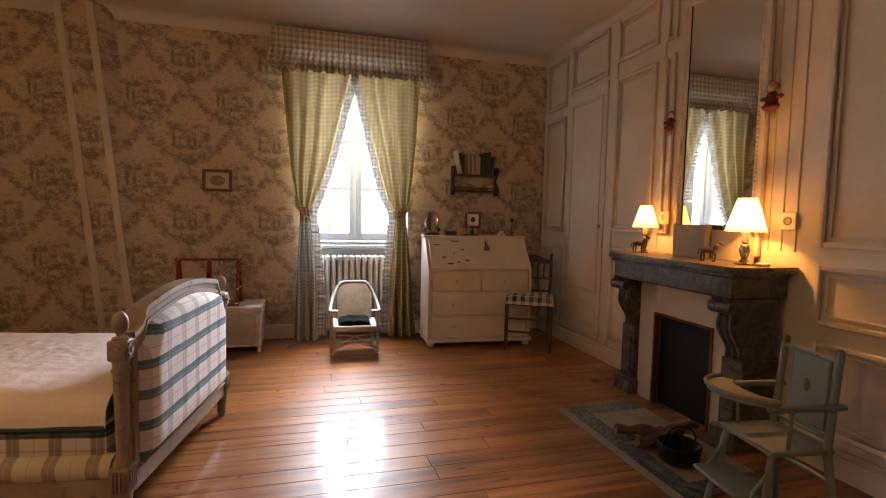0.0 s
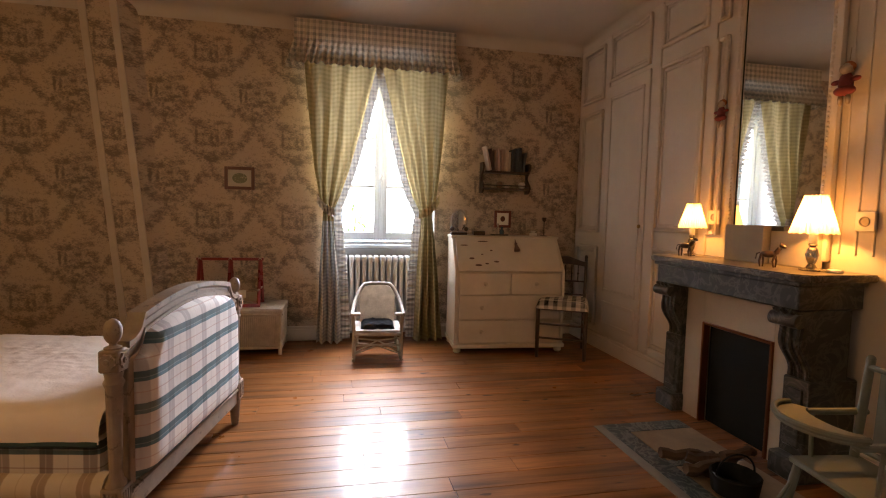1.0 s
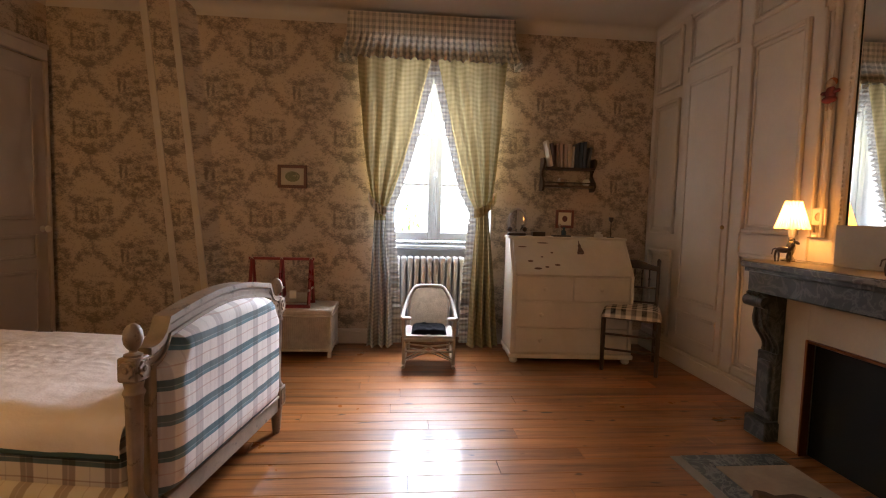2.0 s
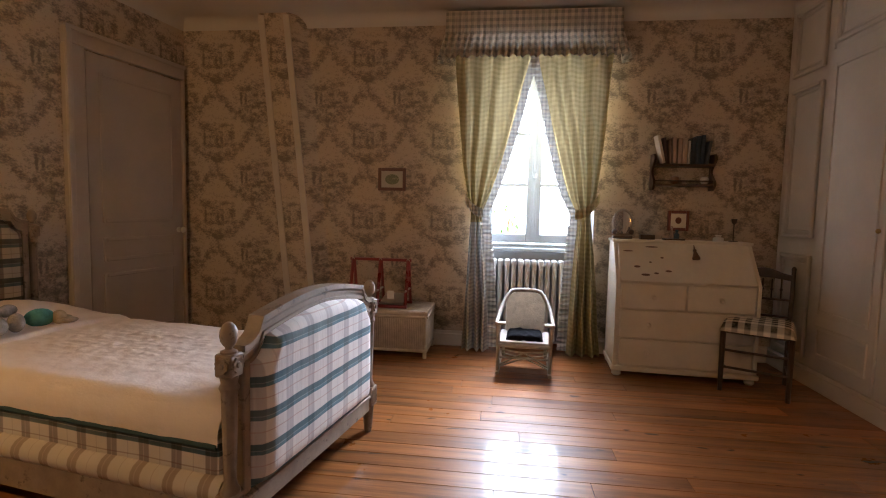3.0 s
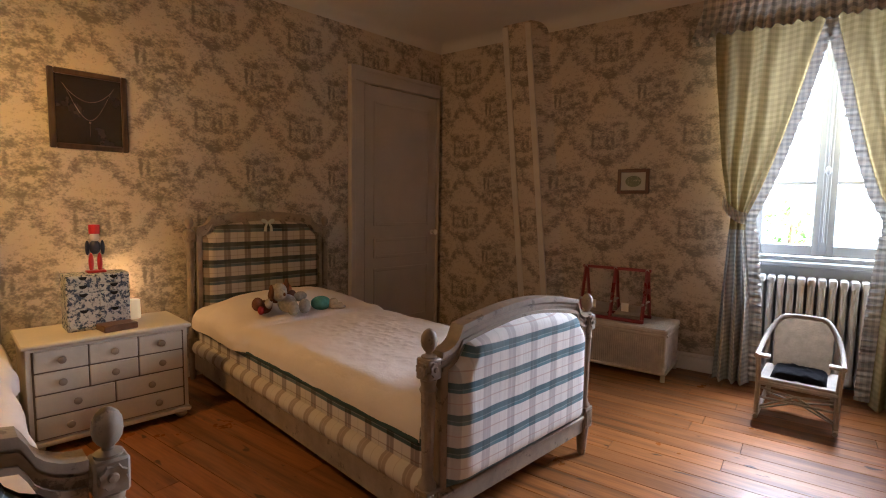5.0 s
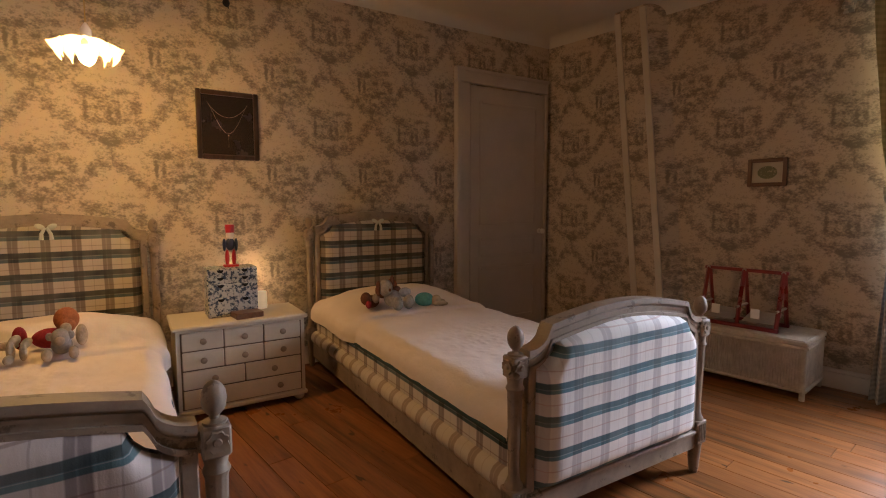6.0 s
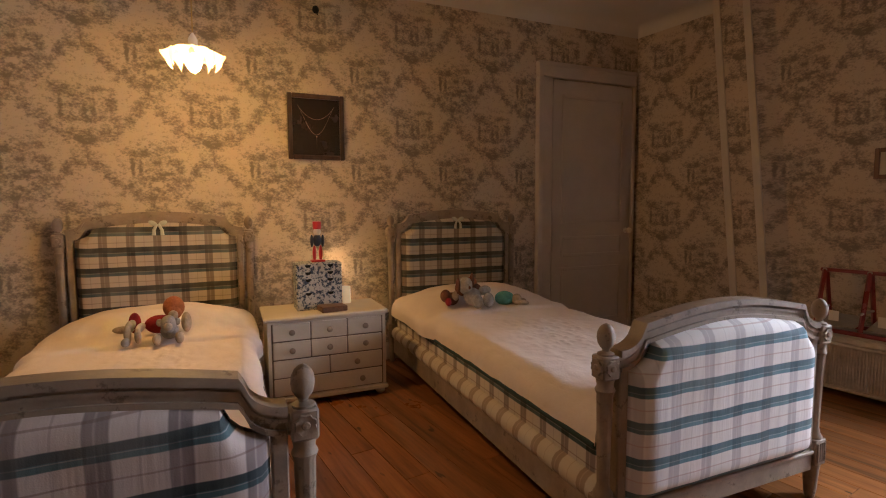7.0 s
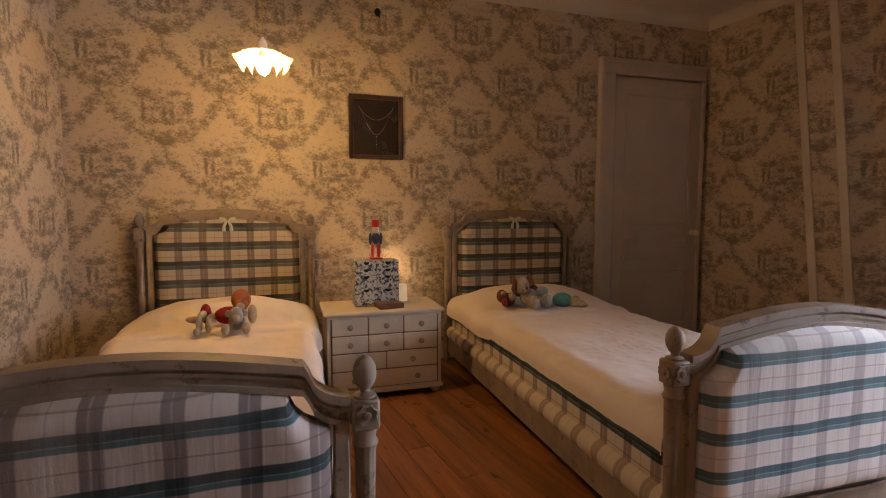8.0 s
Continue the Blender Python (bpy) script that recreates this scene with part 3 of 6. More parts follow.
def stile(y0, y1, z0, z1, d=0.012):
    bm = B()
    box(bm, EX - d, EX + 0.002, y0, y1, z0, z1, 0.003)
    return part("stile", bm, PANEL, wall_e)


panelling(-0.44, -0.07, 2.11, 2.56)
panelling(-0.44, -0.07, 0.98, 2.02)
panelling(-0.44, -0.07, 0.17, 0.86)
stile(-0.515, -0.455, 0.125, 2.60)
panelling(-1.07, -0.53, 2.215, 2.58)
panelling(-1.64, -1.195, 2.275, 2.58)
panelling(-1.64, -1.195, 1.02, 2.16)
panelling(-1.64, -1.195, 0.17, 0.90)
stile(-1.185, -1.09, 0.125, 2.60)
panelling(-1.815, -1.72, 2.26, 2.58)
panelling(-1.815, -1.72, 1.02, 2.17)
stile(-1.71, -1.65, 0.125, 2.60)
for y0 in (-3.54, -4.33, -5.12):
    panelling(y0, y0 + 0.74, 1.00, 2.55)
    panelling(y0, y0 + 0.74, 0.65, 0.92)
    panelling(y0, y0 + 0.74, 0.17, 0.575)
# tall pilaster strips beside the mirror
for y in (-2.53, -2.603, -2.676):
    bm = B()
    box(bm, EX - 0.007, EX + 0.002, y - 0.006, y + 0.006, 0.97, 2.60, 0.003)
    part("fillet", bm, PANEL, wall_e)
closet = thing("door_2", pose(EX - 0.004, -0.80, 0), "closed cream closet door set flush in the panelling", "door", kind="structure")
bm = B()
box(bm, -0.016, 0.0, -0.283, 0.28, 0.13, 2.18, 0.004)
part("leaf", bm, PANEL, closet)
for z0, z1 in ((0.22, 0.42), (0.50, 2.08)):
    bm = B()
    w = 0.024
    y0, y1 = -0.235, 0.235
    for a in ((y0, y0 + w, z0, z1), (y1 - w, y1, z0, z1), (y0 + w, y1 - w, z0, z0 + w), (y0 + w, y1 - w, z1 - w, z1)):
        box(bm, -0.027, -0.016, *a, 0.005)
    part("panel_moulding", bm, PANEL, closet)
bm = B()
ball(bm, (-0.03, -0.255, 1.05), (0.014, 0.01, 0.014))
part("door_handle", bm, BRASS, closet, "small brass latch knob")


# ---- floor boards ----
bm = B()
box(bm, -1.0, EX + 0.1, -5.8, 0.5, -0.2, -0.012, 0)
floor = structure("floor", bm, GAPW, "polished honey pine plank floor, boards running east to west")
# ---- beds ----
def head_curve(hw, shoulder, top, n=88, step=0.085):
    """The outline of an arched board's top from -hw to hw: low shoulders, a hollow, then an arch."""
    pts = []
    for i in range(n + 1):
        y = -hw + 2 * hw * i / n
        a = hw - abs(y)
        if a < step:
            k = a / step
            z = shoulder + (top - shoulder) * 0.55 * (1 - math.sqrt(max(0, 1 - k * k)))
        else:
            k = (a - step) / (hw - step)
            z = shoulder + (top - shoulder) * (0.62 + 0.38 * math.sin(k * math.pi / 2))
        pts.append((y, z))
    return pts


def bed_post(bed, x, y, zb, zt):
    """A fluted post with square blocks and a ball finial; zb: top of its lower block, zt: foot of its upper block."""
    bm = B()
    prof = [(0.030, zb), (0.030, zb + 0.008), (0.023, zb + 0.018), (0.019, zb + 0.04), (0.025, zt - 0.05), (0.030, zt - 0.035), (0.024, zt - 0.022), (0.028, zt)]
    lathe(bm, prof, 36, (x, y, 0), lambda r, z, a, i: (r * (1 - 0.10 * (0.5 + 0.5 * math.cos(12 * a))) if 2 < i < 5 else r, z))
    post = part("post", bm, BEDP, bed)
    bm = B()
    lathe(bm, [(0.016, 0.0), (0.021, 0.03), (0.027, zb - 0.12), (0.030, zb - 0.10)], 12, (x, y, 0))
    part("foot", bm, BEDP, post)
    bm = B()
    box(bm, x - 0.032, x + 0.032, y - 0.032, y + 0.032, zb - 0.10, zb, 0.004)
    part("lower_block", bm, BEDP, post)
    for k in (-0.018, -0.006, 0.006, 0.018):
        bm = B()
        box(bm, x + 0.0315, x + 0.037, y + k - 0.0035, y + k + 0.0035, zb - 0.085, zb - 0.012, 0.002)
        part("reed", bm, BEDP, post)
        bm = B()
        box(bm, x + k - 0.0035, x + k + 0.0035, y - 0.037, y - 0.0315, zb - 0.085, zb - 0.012, 0.002)
        part("reed", bm, BEDP, post)
    bm = B()
    box(bm, x - 0.030, x + 0.030, y - 0.030, y + 0.030, zt, zt + 0.070, 0.005)
    part("upper_block", bm, BEDP, post)
    for fx, fy in ((0.030, 0), (0, -0.030)):
        bm = B()
        lathe(bm, [(0.026, 0.0), (0.024, 0.006), (0.010, 0.004), (0.008, 0.009), (0.001, 0.010)], 32, ruffle=lambda r, z, a, i: (r * (1 - 0.16 * (0.5 + 0.5 * math.cos(8 * a))) if i < 2 else r, z))
        bmesh.ops.transform(bm, matrix=Matrix.Translation((x + fx, y + fy, zt + 0.037)) @ (pose(0, 0, 0, 0, 90, 0) if fx else pose(0, 0, 0, 90, 0, 0)), verts=bm.verts[:])
        part("rosette", bm, BEDP, post)
    z = zt + 0.070
    bm = B()
    lathe(bm, [(0.025, z), (0.025, z + 0.006), (0.011, z + 0.012), (0.011, z + 0.018), (0.017, z + 0.024), (0.024, z + 0.036), (0.027, z + 0.053), (0.025, z + 0.070), (0.018, z + 0.084), (0.009, z + 0.092), (0.002, z + 0.095)], 16, (x, y, 0))
    part("finial", bm, BEDP, post)


def end_board(bed, x, hw, zb, zt, shoulder, top, pad0, name, face, both, cloth):
    """Head or foot of a bed: two posts, a rail, an arched top rail and an upholstered panel."""
    for s in (-1, 1):
        bed_post(bed, x, s * hw, zb, zt)
    ih = hw - 0.036
    cur = head_curve(ih, shoulder, top)
    low = [(y * 0.995, z - 0.058) for y, z in cur]
    bm = B()
    strip(bm, low, cur, x - 0.019, x + 0.019)
    board = part(name, bm, BEDP, bed)
    bm = B()
    strip(bm, [(y, z - 0.013) for y, z in cur], [(y, z + 0.007) for y, z in cur], x - 0.029, x + 0.029)
    strip(bm, [(y, z - 0.030) for y, z in cur], [(y, z - 0.022) for y, z in cur], x - 0.023, x + 0.023)
    strip(bm, low, [(y, z + 0.013) for y, z in low], x - 0.027, x + 0.027)
    part("rail_moulding", bm, BEDP, board)
    bm = B()
    box(bm, x - 0.024, x + 0.024, -ih, ih, pad0 - 0.085, pad0, 0.005)
    box(bm, x - 0.032, x + 0.032, -ih, ih, pad0 - 0.020, pad0 - 0.004, 0.004)
    part("bottom_rail", bm, BEDP, board)
    for s in (-1, 1):
        bm = B()
        y0, y1 = sorted((s * ih, s * (ih - 0.035)))
        box(bm, x - 0.022, x + 0.022, y0, y1, pad0, shoulder - 0.05, 0.004)
        part("stile", bm, BEDP, board)
    pw = ih - 0.038
    for sgn in ((face, -face) if both else (face,)):
        bm = B()
        pc = head_curve(pw, shoulder - 0.050, top - 0.048)

        def f(u, v, sgn=sgn, pc=pc):
            y = -pw + 2 * pw * u
            zt_ = np.interp(y, [p[0] for p in pc], [p[1] for p in pc])
            z = pad0 + (zt_ - pad0) * v
            e = min(1, min(u, 1 - u) * 2 * pw / 0.07), min(1, min(v, 1 - v) * (zt_ - pad0) / 0.06)
            k = math.sqrt(max(0, 1 - (1 - e[0]) ** 2)) * math.sqrt(max(0, 1 - (1 - e[1]) ** 2))
            wob = 0.0025 * noise.noise((y * 14, z * 9, sgn + x))
            return (x + sgn * (0.010 + 0.055 * k + wob), y, z)

        sheet(bm, 46, 30, f)
        part("cushion_panel", bm, cloth, board, "stuffed blue and beige check panel")
    return board


def bed_cover(L, hw, zs, zt, pillow, seed):
    """The draped coverlet: one sheet over mattress and pillow."""
    bm = B()

    def f(u, v):
        x = 0.055 + (L - 0.12) * u
        rise = pillow * math.exp(-((x - 0.32) / 0.24) ** 4) + 0.020 * (x < 0.80) * min(1, max(0, (0.80 - x) / 0.022))
        zt_ = zt + 0.012 * math.sin(math.pi * u)
        half = hw + 0.012 * noise.noise((x * 4, seed, 0)) + 0.034 * min(1, max(0, (0.82 - x) / 0.10))
        rr = 0.085
        side = zt_ - rr - zs
        flat = 2 * (half - rr)
        tot = 2 * side + math.pi * rr + flat
        s = v * tot
        if s < side:
            y, z = -half, zs + s
        elif s < side + math.pi * rr / 2:
            a = (s - side) / rr
            y, z = -half + rr - rr * math.cos(a), zt_ - rr + rr * math.sin(a)
        elif s < side + math.pi * rr / 2 + flat:
            y, z = -half + rr + (s - side - math.pi * rr / 2), zt_
        elif s < side + math.pi * rr + flat:
            a = (s - side - math.pi * rr / 2 - flat) / rr
            y, z = half - rr + rr * math.sin(a), zt_ - rr + rr * math.cos(a)
        else:
            y, z = half, zt_ - rr - (s - side - math.pi * rr - flat)
        k = max(0, 1 - (abs(y) / (0.92 * half)) ** 3)
        z += rise * (0.12 + 0.88 * k ** 1.2) * (1 if z > zs + 0.08 else max(0, (z - zs) / 0.08))
        w = 0.006 * noise.noise((x * 5, y * 5, seed)) + 0.003 * noise.noise((x * 17, y * 17, seed))
        emb = 0.0065 * abs(noise.noise((x * 26, y * 26, seed + 3))) * max(0, 1 - ((x - 1.35) / 0.75) ** 2 - (y / 0.33) ** 2) * 2
        top = 1 if abs(y) < half - 0.03 else 0
        return (x, y + (0 if top else w * 0.8), z + (w * 1.2 + emb if top else 0))

    sheet(bm, 170, 110, f)
    return bm


def bed(m, L, hw, label, seed, foot_cloth):
    o = thing("bed", m, label, "bed", "pair of beds")
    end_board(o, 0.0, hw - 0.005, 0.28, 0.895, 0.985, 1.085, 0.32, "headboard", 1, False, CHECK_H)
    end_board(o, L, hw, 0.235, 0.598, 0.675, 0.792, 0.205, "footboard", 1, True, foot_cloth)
    for s in (-1, 1):
        bm = B()
        y0, y1 = sorted((s * (hw - 0.005), s * (hw - 0.035)))
        box(bm, 0.036, L - 0.036, y0, y1, 0.070, 0.185, 0.004)
        part("side_rail", bm, BEDP, o)
        bm = B()
        yc = s * (hw - 0.035)
        n = 40
        tube(bm, [(0.04 + (L - 0.08) * i / n, yc, 0.212 + 0.001 * math.sin(i)) for i in range(n + 1)], 0.045, 14)
        part("padded_rail", bm, ROLLC, o, "rail rolled in brown striped cloth")
    bm = B()
    box(bm, 0.04, L - 0.065, -hw + 0.03, hw - 0.03, 0.235, 0.375, 0.02)
    part("box_spring", bm, CHECK_S, o, "box spring in blue and beige check")
    bm = B()
    for s in (-1, 1):
        tube(bm, [(0.05, s * (hw - 0.025), 0.352), (L - 0.07, s * (hw - 0.025), 0.352)], 0.009, 8)
    part("piping", bm, plain("dark_teal_piping_%d" % seed, (0.02, 0.05, 0.055), 0.8), o, "dark teal piping")
    part("coverlet", bed_cover(L, hw - 0.022, 0.352, 0.466, 0.085, seed), COVER, o, "cream embroidered coverlet over a pillow")
    # ribbon bow on the headboard
    bm = B()
    for s in (-1, 1):
        ball(bm, (0.072, s * 0.026, 1.025), (0.006, 0.024, 0.014), 0, 8, 6, pose(0, 0, 0, s * 25, 0, 0))
        tube(bm, [(0.074, s * 0.004, 1.02), (0.078, s * 0.02, 0.985), (0.076, s * 0.022, 0.955)], 0.007, 6, 0.011)
    part("ribbon", bm, plain("pale_ribbon_%d" % seed, (0.5, 0.5, 0.42), 0.8), o, "pale ribbon bow")
    return o


BED1 = WM @ pose(0.075, -1.815, 0, 0, 0, -0.8)
BED2 = WM @ pose(0.06, -3.738, 0, 0, 0, 0.6)
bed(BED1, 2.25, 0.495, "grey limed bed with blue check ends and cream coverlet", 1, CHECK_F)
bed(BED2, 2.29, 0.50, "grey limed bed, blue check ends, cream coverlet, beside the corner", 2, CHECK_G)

PLUSH = [plain("plush_" + n, c, 0.95, vary=0.3, scale=40, grain=150, relief=0.8, spec=0.1) for n, c in
         (("grey", (0.34, 0.31, 0.28)), ("brown", (0.16, 0.07, 0.04)), ("teal", (0.10, 0.30, 0.29)), ("cream", (0.42, 0.34, 0.25)), ("rust", (0.36, 0.13, 0.05)), ("red", (0.28, 0.03, 0.03)))]


def toy(name, m, blobs, label):
    bm = B()
    for at, r, mi in blobs:
        r = r if isinstance(r, tuple) else (r, r, r)
        ball(bm, (0.76 * at[0], 0.76 * at[1], 1.0 * at[2]), (0.78 * r[0], 0.78 * r[1], 1.0 * r[2]), mi, 14, 10)
    return solo(name, bm, PLUSH, m, label, "soft toy", "soft toys on the beds")


Z1 = 0.505
toy("soft_toy", BED1 @ pose(0.67, -0.17, Z1, 0, 0, 10), [((0, 0, 0.055), (0.085, 0.065, 0.055), 0), ((-0.02, -0.055, 0.125), (0.060, 0.055, 0.055), 0), ((0.03, -0.065, 0.115), (0.03, 0.035, 0.028), 0), ((0.058, -0.068, 0.12), 0.010, 1),
    ((0.11, 0.08, 0.04), (0.045, 0.045, 0.045), 0), ((0.12, -0.035, 0.04), (0.045, 0.042, 0.042), 0), ((-0.03, -0.12, 0.125), (0.02, 0.018, 0.05), 1), ((-0.02, 0.01, 0.155), (0.02, 0.018, 0.045), 1), ((0.03, 0.10, 0.09), (0.03, 0.06, 0.03), 0)], "grey plush dog lying on the coverlet")
toy("soft_toy", BED1 @ pose(0.60, -0.28, Z1 + 0.002, 0, 0, -20), [((0, 0, 0.035), (0.065, 0.06, 0.04), 1), ((0.05, -0.05, 0.06), (0.045, 0.042, 0.040), 1), ((0.10, -0.03, 0.03), (0.05, 0.024, 0.024), 5), ((0.05, 0.03, 0.06), (0.03, 0.03, 0.03), 3), ((-0.01, 0.09, 0.10), (0.05, 0.06, 0.05), 1), ((-0.02, 0.16, 0.13), (0.04, 0.05, 0.04), 4), ((0.0, 0.20, 0.09), (0.04, 0.045, 0.04), 1)], "dark brown plush toy heaped behind the dog")
toy("soft_toy", BED1 @ pose(0.68, 0.05, Z1 - 0.004, 0, 0, 60), [((0, 0, 0.035), (0.08, 0.055, 0.045), 2), ((0.10, -0.01, 0.03), (0.042, 0.040, 0.036), 3), ((0.14, -0.05, 0.016), (0.06, 0.018, 0.016), 3), ((0.12, 0.06, 0.016), (0.06, 0.018, 0.016), 3)], "small doll in a teal dress lying down")
toy("soft_toy", BED2 @ pose(0.76, 0.10, Z1 - 0.008, 0, 0, 0), [((0, 0, 0.035), (0.055, 0.050, 0.040), 0), ((0.05, 0.0, 0.075), (0.040, 0.044, 0.042), 0), ((0.085, 0.0, 0.068), (0.016, 0.024, 0.020), 3), ((0.05, -0.048, 0.085), (0.012, 0.018, 0.018), 0), ((0.05, 0.048, 0.085), (0.012, 0.018, 0.018), 0), ((0.09, 0.06, 0.02), (0.06, 0.022, 0.020), 0), ((0.10, -0.055, 0.02), (0.055, 0.022, 0.020), 0), ((0.15, 0.065, 0.025), (0.022, 0.024, 0.028), 3), ((0.15, -0.055, 0.025), (0.022, 0.024, 0.028), 3)], "grey plush monkey lying on the coverlet")
toy("soft_toy", BED2 @ pose(0.66, 0.09, Z1 - 0.004, 0, 0, 0), [((0.02, -0.05, 0.05), (0.05, 0.085, 0.045), 5), ((0, 0.03, 0.125), (0.055, 0.062, 0.055), 4), ((0.025, 0.03, 0.105), (0.045, 0.048, 0.040), 4), ((0.066, 0.03, 0.095), (0.014, 0.028, 0.024), 3), ((0.02, 0.10, 0.05), (0.04, 0.03, 0.05), 3)], "rust-haired soft toy in a dark red dress")
toy("soft_toy", BED2 @ pose(0.72, -0.05, Z1 - 0.004, 0, 0, -10), [((-0.02, 0, 0.07), (0.028, 0.035, 0.050), 5), ((0.05, 0.0, 0.072), (0.07, 0.020, 0.022), 3), ((0.11, 0.0, 0.040), (0.020, 0.020, 0.045), 3), ((0.145, 0.0, 0.010), (0.038, 0.022, 0.020), 0), ((0.06, 0.055, 0.060), (0.07, 0.018, 0.020), 3), ((0.12, 0.058, 0.032), (0.020, 0.018, 0.036), 3), ((0.01, -0.055, 0.045), (0.02, 0.06, 0.018), 3)], "cream rag toy with dangling legs")


# ---- chest of drawers between the beds ----
def knob(parent, at, r=0.013, mat=None):
    bm = B()
    lathe(bm, [(r * 0.6, 0), (r * 0.5, 0.008), (r, 0.014), (r * 0.95, 0.020), (r * 0.4, 0.025)], 12)
    bmesh.ops.transform(bm, matrix=Matrix.Translation(at) @ pose(0, 0, 0, 0, 90, 0), verts=bm.verts[:])
    return part("knob", bm, mat or KNOBP, parent)


chest = thing("chest_of_drawers", WM @ pose(0.25, -2.855, 0), "cream painted chest with eight small and wide drawers", "chest of drawers")
CW, CH, CD = 0.332, 0.512, 0.40
bm = B()
box(bm, 0.025, CD, -CW, CW, 0.055, CH - 0.022, 0.003)
part("carcass", bm, CHESTP, chest)
# added dark sheet behind the drawers: its colour gives the gaps their shade
bm = B()
box(bm, CD - 0.004, CD + 0.002, -CW + 0.02, CW - 0.02, 0.068, CH - 0.036, 0)
part("front_rail", bm, SHADOWGAP, chest, "dark sheet painting the shade between the drawers")
bm = B()
box(bm, 0.015, CD + 0.02, -CW - 0.018, CW + 0.018, CH - 0.022, CH, 0.007)
part("top", bm, CHESTP, chest)
bm = B()
box(bm, 0.02, CD + 0.012, -CW - 0.01, CW + 0.01, 0.035, 0.06, 0.006)
part("plinth", bm, CHESTP, chest)
for y in (-CW + 0.03, CW - 0.03):
    for x in (0.05, CD - 0.03):
        bm = B()
        lathe(bm, [(0.016, 0), (0.028, 0.012), (0.028, 0.025), (0.018, 0.036)], 14, (x, y, 0))
        part("foot", bm, CHESTP, chest)
rows = [(0.381, 0.476, 3), (0.279, 0.374, 3), (0.176, 0.272, 2), (0.073, 0.169, 1)]
for z0, z1, n in rows:
    w = (2 * CW - 0.05) / n
    for i in range(n):
        y0 = -CW + 0.025 + i * w + 0.003
        y1 = y0 + w - 0.006
        bm = B()
        box(bm, CD - 0.01, CD + 0.010, y0, y1, z0, z1, 0.003)
        d = part("drawer", bm, CHESTP, chest)
        for k in ((0.5,) if n > 1 else (0.2, 0.8)):
            knob(d, (CD + 0.010, y0 + (y1 - y0) * k, (z0 + z1) / 2), 0.017)


def flat(bm, ol, z0, z1):
    a = [bm.verts.new((x, y, z0)) for x, y in ol]
    b = [bm.verts.new((x, y, z1)) for x, y in ol]
    bm.faces.new(a[::-1])
    bm.faces.new(b)
    for i in range(len(ol)):
        j = (i + 1) % len(ol)
        bm.faces.new((a[i], a[j], b[j], b[i]))


BLUEW = plain("blue_white_print", (0.50, 0.50, 0.47), 0.7, vary=0.1, dirt=((0.03, 0.05, 0.09), 55, 0.50))
mini = thing("drawer_box", WM @ pose(0.44, -2.88, CH), "small cardboard drawer box with a blue and white print", "storage box")
bm = B()
box(bm, -0.075, 0.075, -0.132, 0.132, 0.0, 0.275, 0.003)
part("body", bm, BLUEW, mini)
for i in range(2):
    for z0, z1 in ((0.008, 0.105), (0.110, 0.185), (0.190, 0.226), (0.231, 0.268)):
        bm = B()
        y0 = -0.126 + i * 0.128
        box(bm, 0.070, 0.080, y0, y0 + 0.122, z0, z1, 0.002)
        d = part("drawer", bm, BLUEW, mini)
        bm = B()
        flat(bm, [(0.017 * math.cos(a), 0.017 * math.sin(a)) for a in [math.pi * k / 10 for k in range(11)]], 0.0, 0.003)
        bmesh.ops.transform(bm, matrix=Matrix.Translation((0.080, y0 + 0.061, z1 - 0.001)) @ pose(0, 0, 0, 0, 90, 0) @ pose(0, 0, 0, 0, 0, -90), verts=bm.verts[:])
        part("pull", bm, BLACKM, d)
bm = B()
FIG = [plain("toy_red", (0.42, 0.02, 0.02), 0.35), plain("toy_navy", (0.015, 0.02, 0.045), 0.35), plain("toy_white", (0.6, 0.55, 0.5), 0.4)]
for at, r, mi in [((0, -0.018, 0.05), (0.013, 0.012, 0.05), 0), ((0, 0.018, 0.05), (0.013, 0.012, 0.05), 0), ((0, 0, 0.128), (0.020, 0.026, 0.038), 1), ((0, -0.032, 0.125), (0.010, 0.010, 0.038), 1), ((0, 0.032, 0.125), (0.010, 0.010, 0.038), 1), ((0, 0, 0.180), (0.021, 0.022, 0.026), 2)]:
    ball(bm, at, r, mi, 10, 7)
g0 = set(bm.faces)
lathe(bm, [(0.024, 0.195), (0.026, 0.24), (0.001, 0.243)], 12)
box(bm, -0.03, 0.03, -0.04, 0.04, 0, 0.012, 0.003)
for f in set(bm.faces) - g0:
    f.material_index = 0
solo("toy_soldier", bm, FIG, WM @ pose(0.44, -2.875, CH + 0.276), "painted wooden toy soldier with a red hat", "ornament")
nl = thing("night_light", WM @ pose(0.36, -2.695, CH), "small white lit night light on the chest", "lamp")
bm = B()
lathe(bm, [(0.030, 0), (0.032, 0.01), (0.030, 0.10), (0.026, 0.105)], 16)
part("cup", bm, lit_shade("night_light_cup", (0.9, 0.85, 0.72), 0.5, (1.0, 0.7, 0.35), 0.6), nl)
bulb_light("night_bulb", WM @ Vector((0.13, -2.71, CH + 0.17)), 3.2, (1.0, 0.62, 0.25), 0.02)
bm = B()
box(bm, -0.055, 0.055, -0.075, 0.075, 0.0, 0.032, 0.004)
solo("book", bm, BROWNW, WM @ pose(0.57, -2.82, CH, 0, 0, 8), "small brown book lying on the chest", "book")

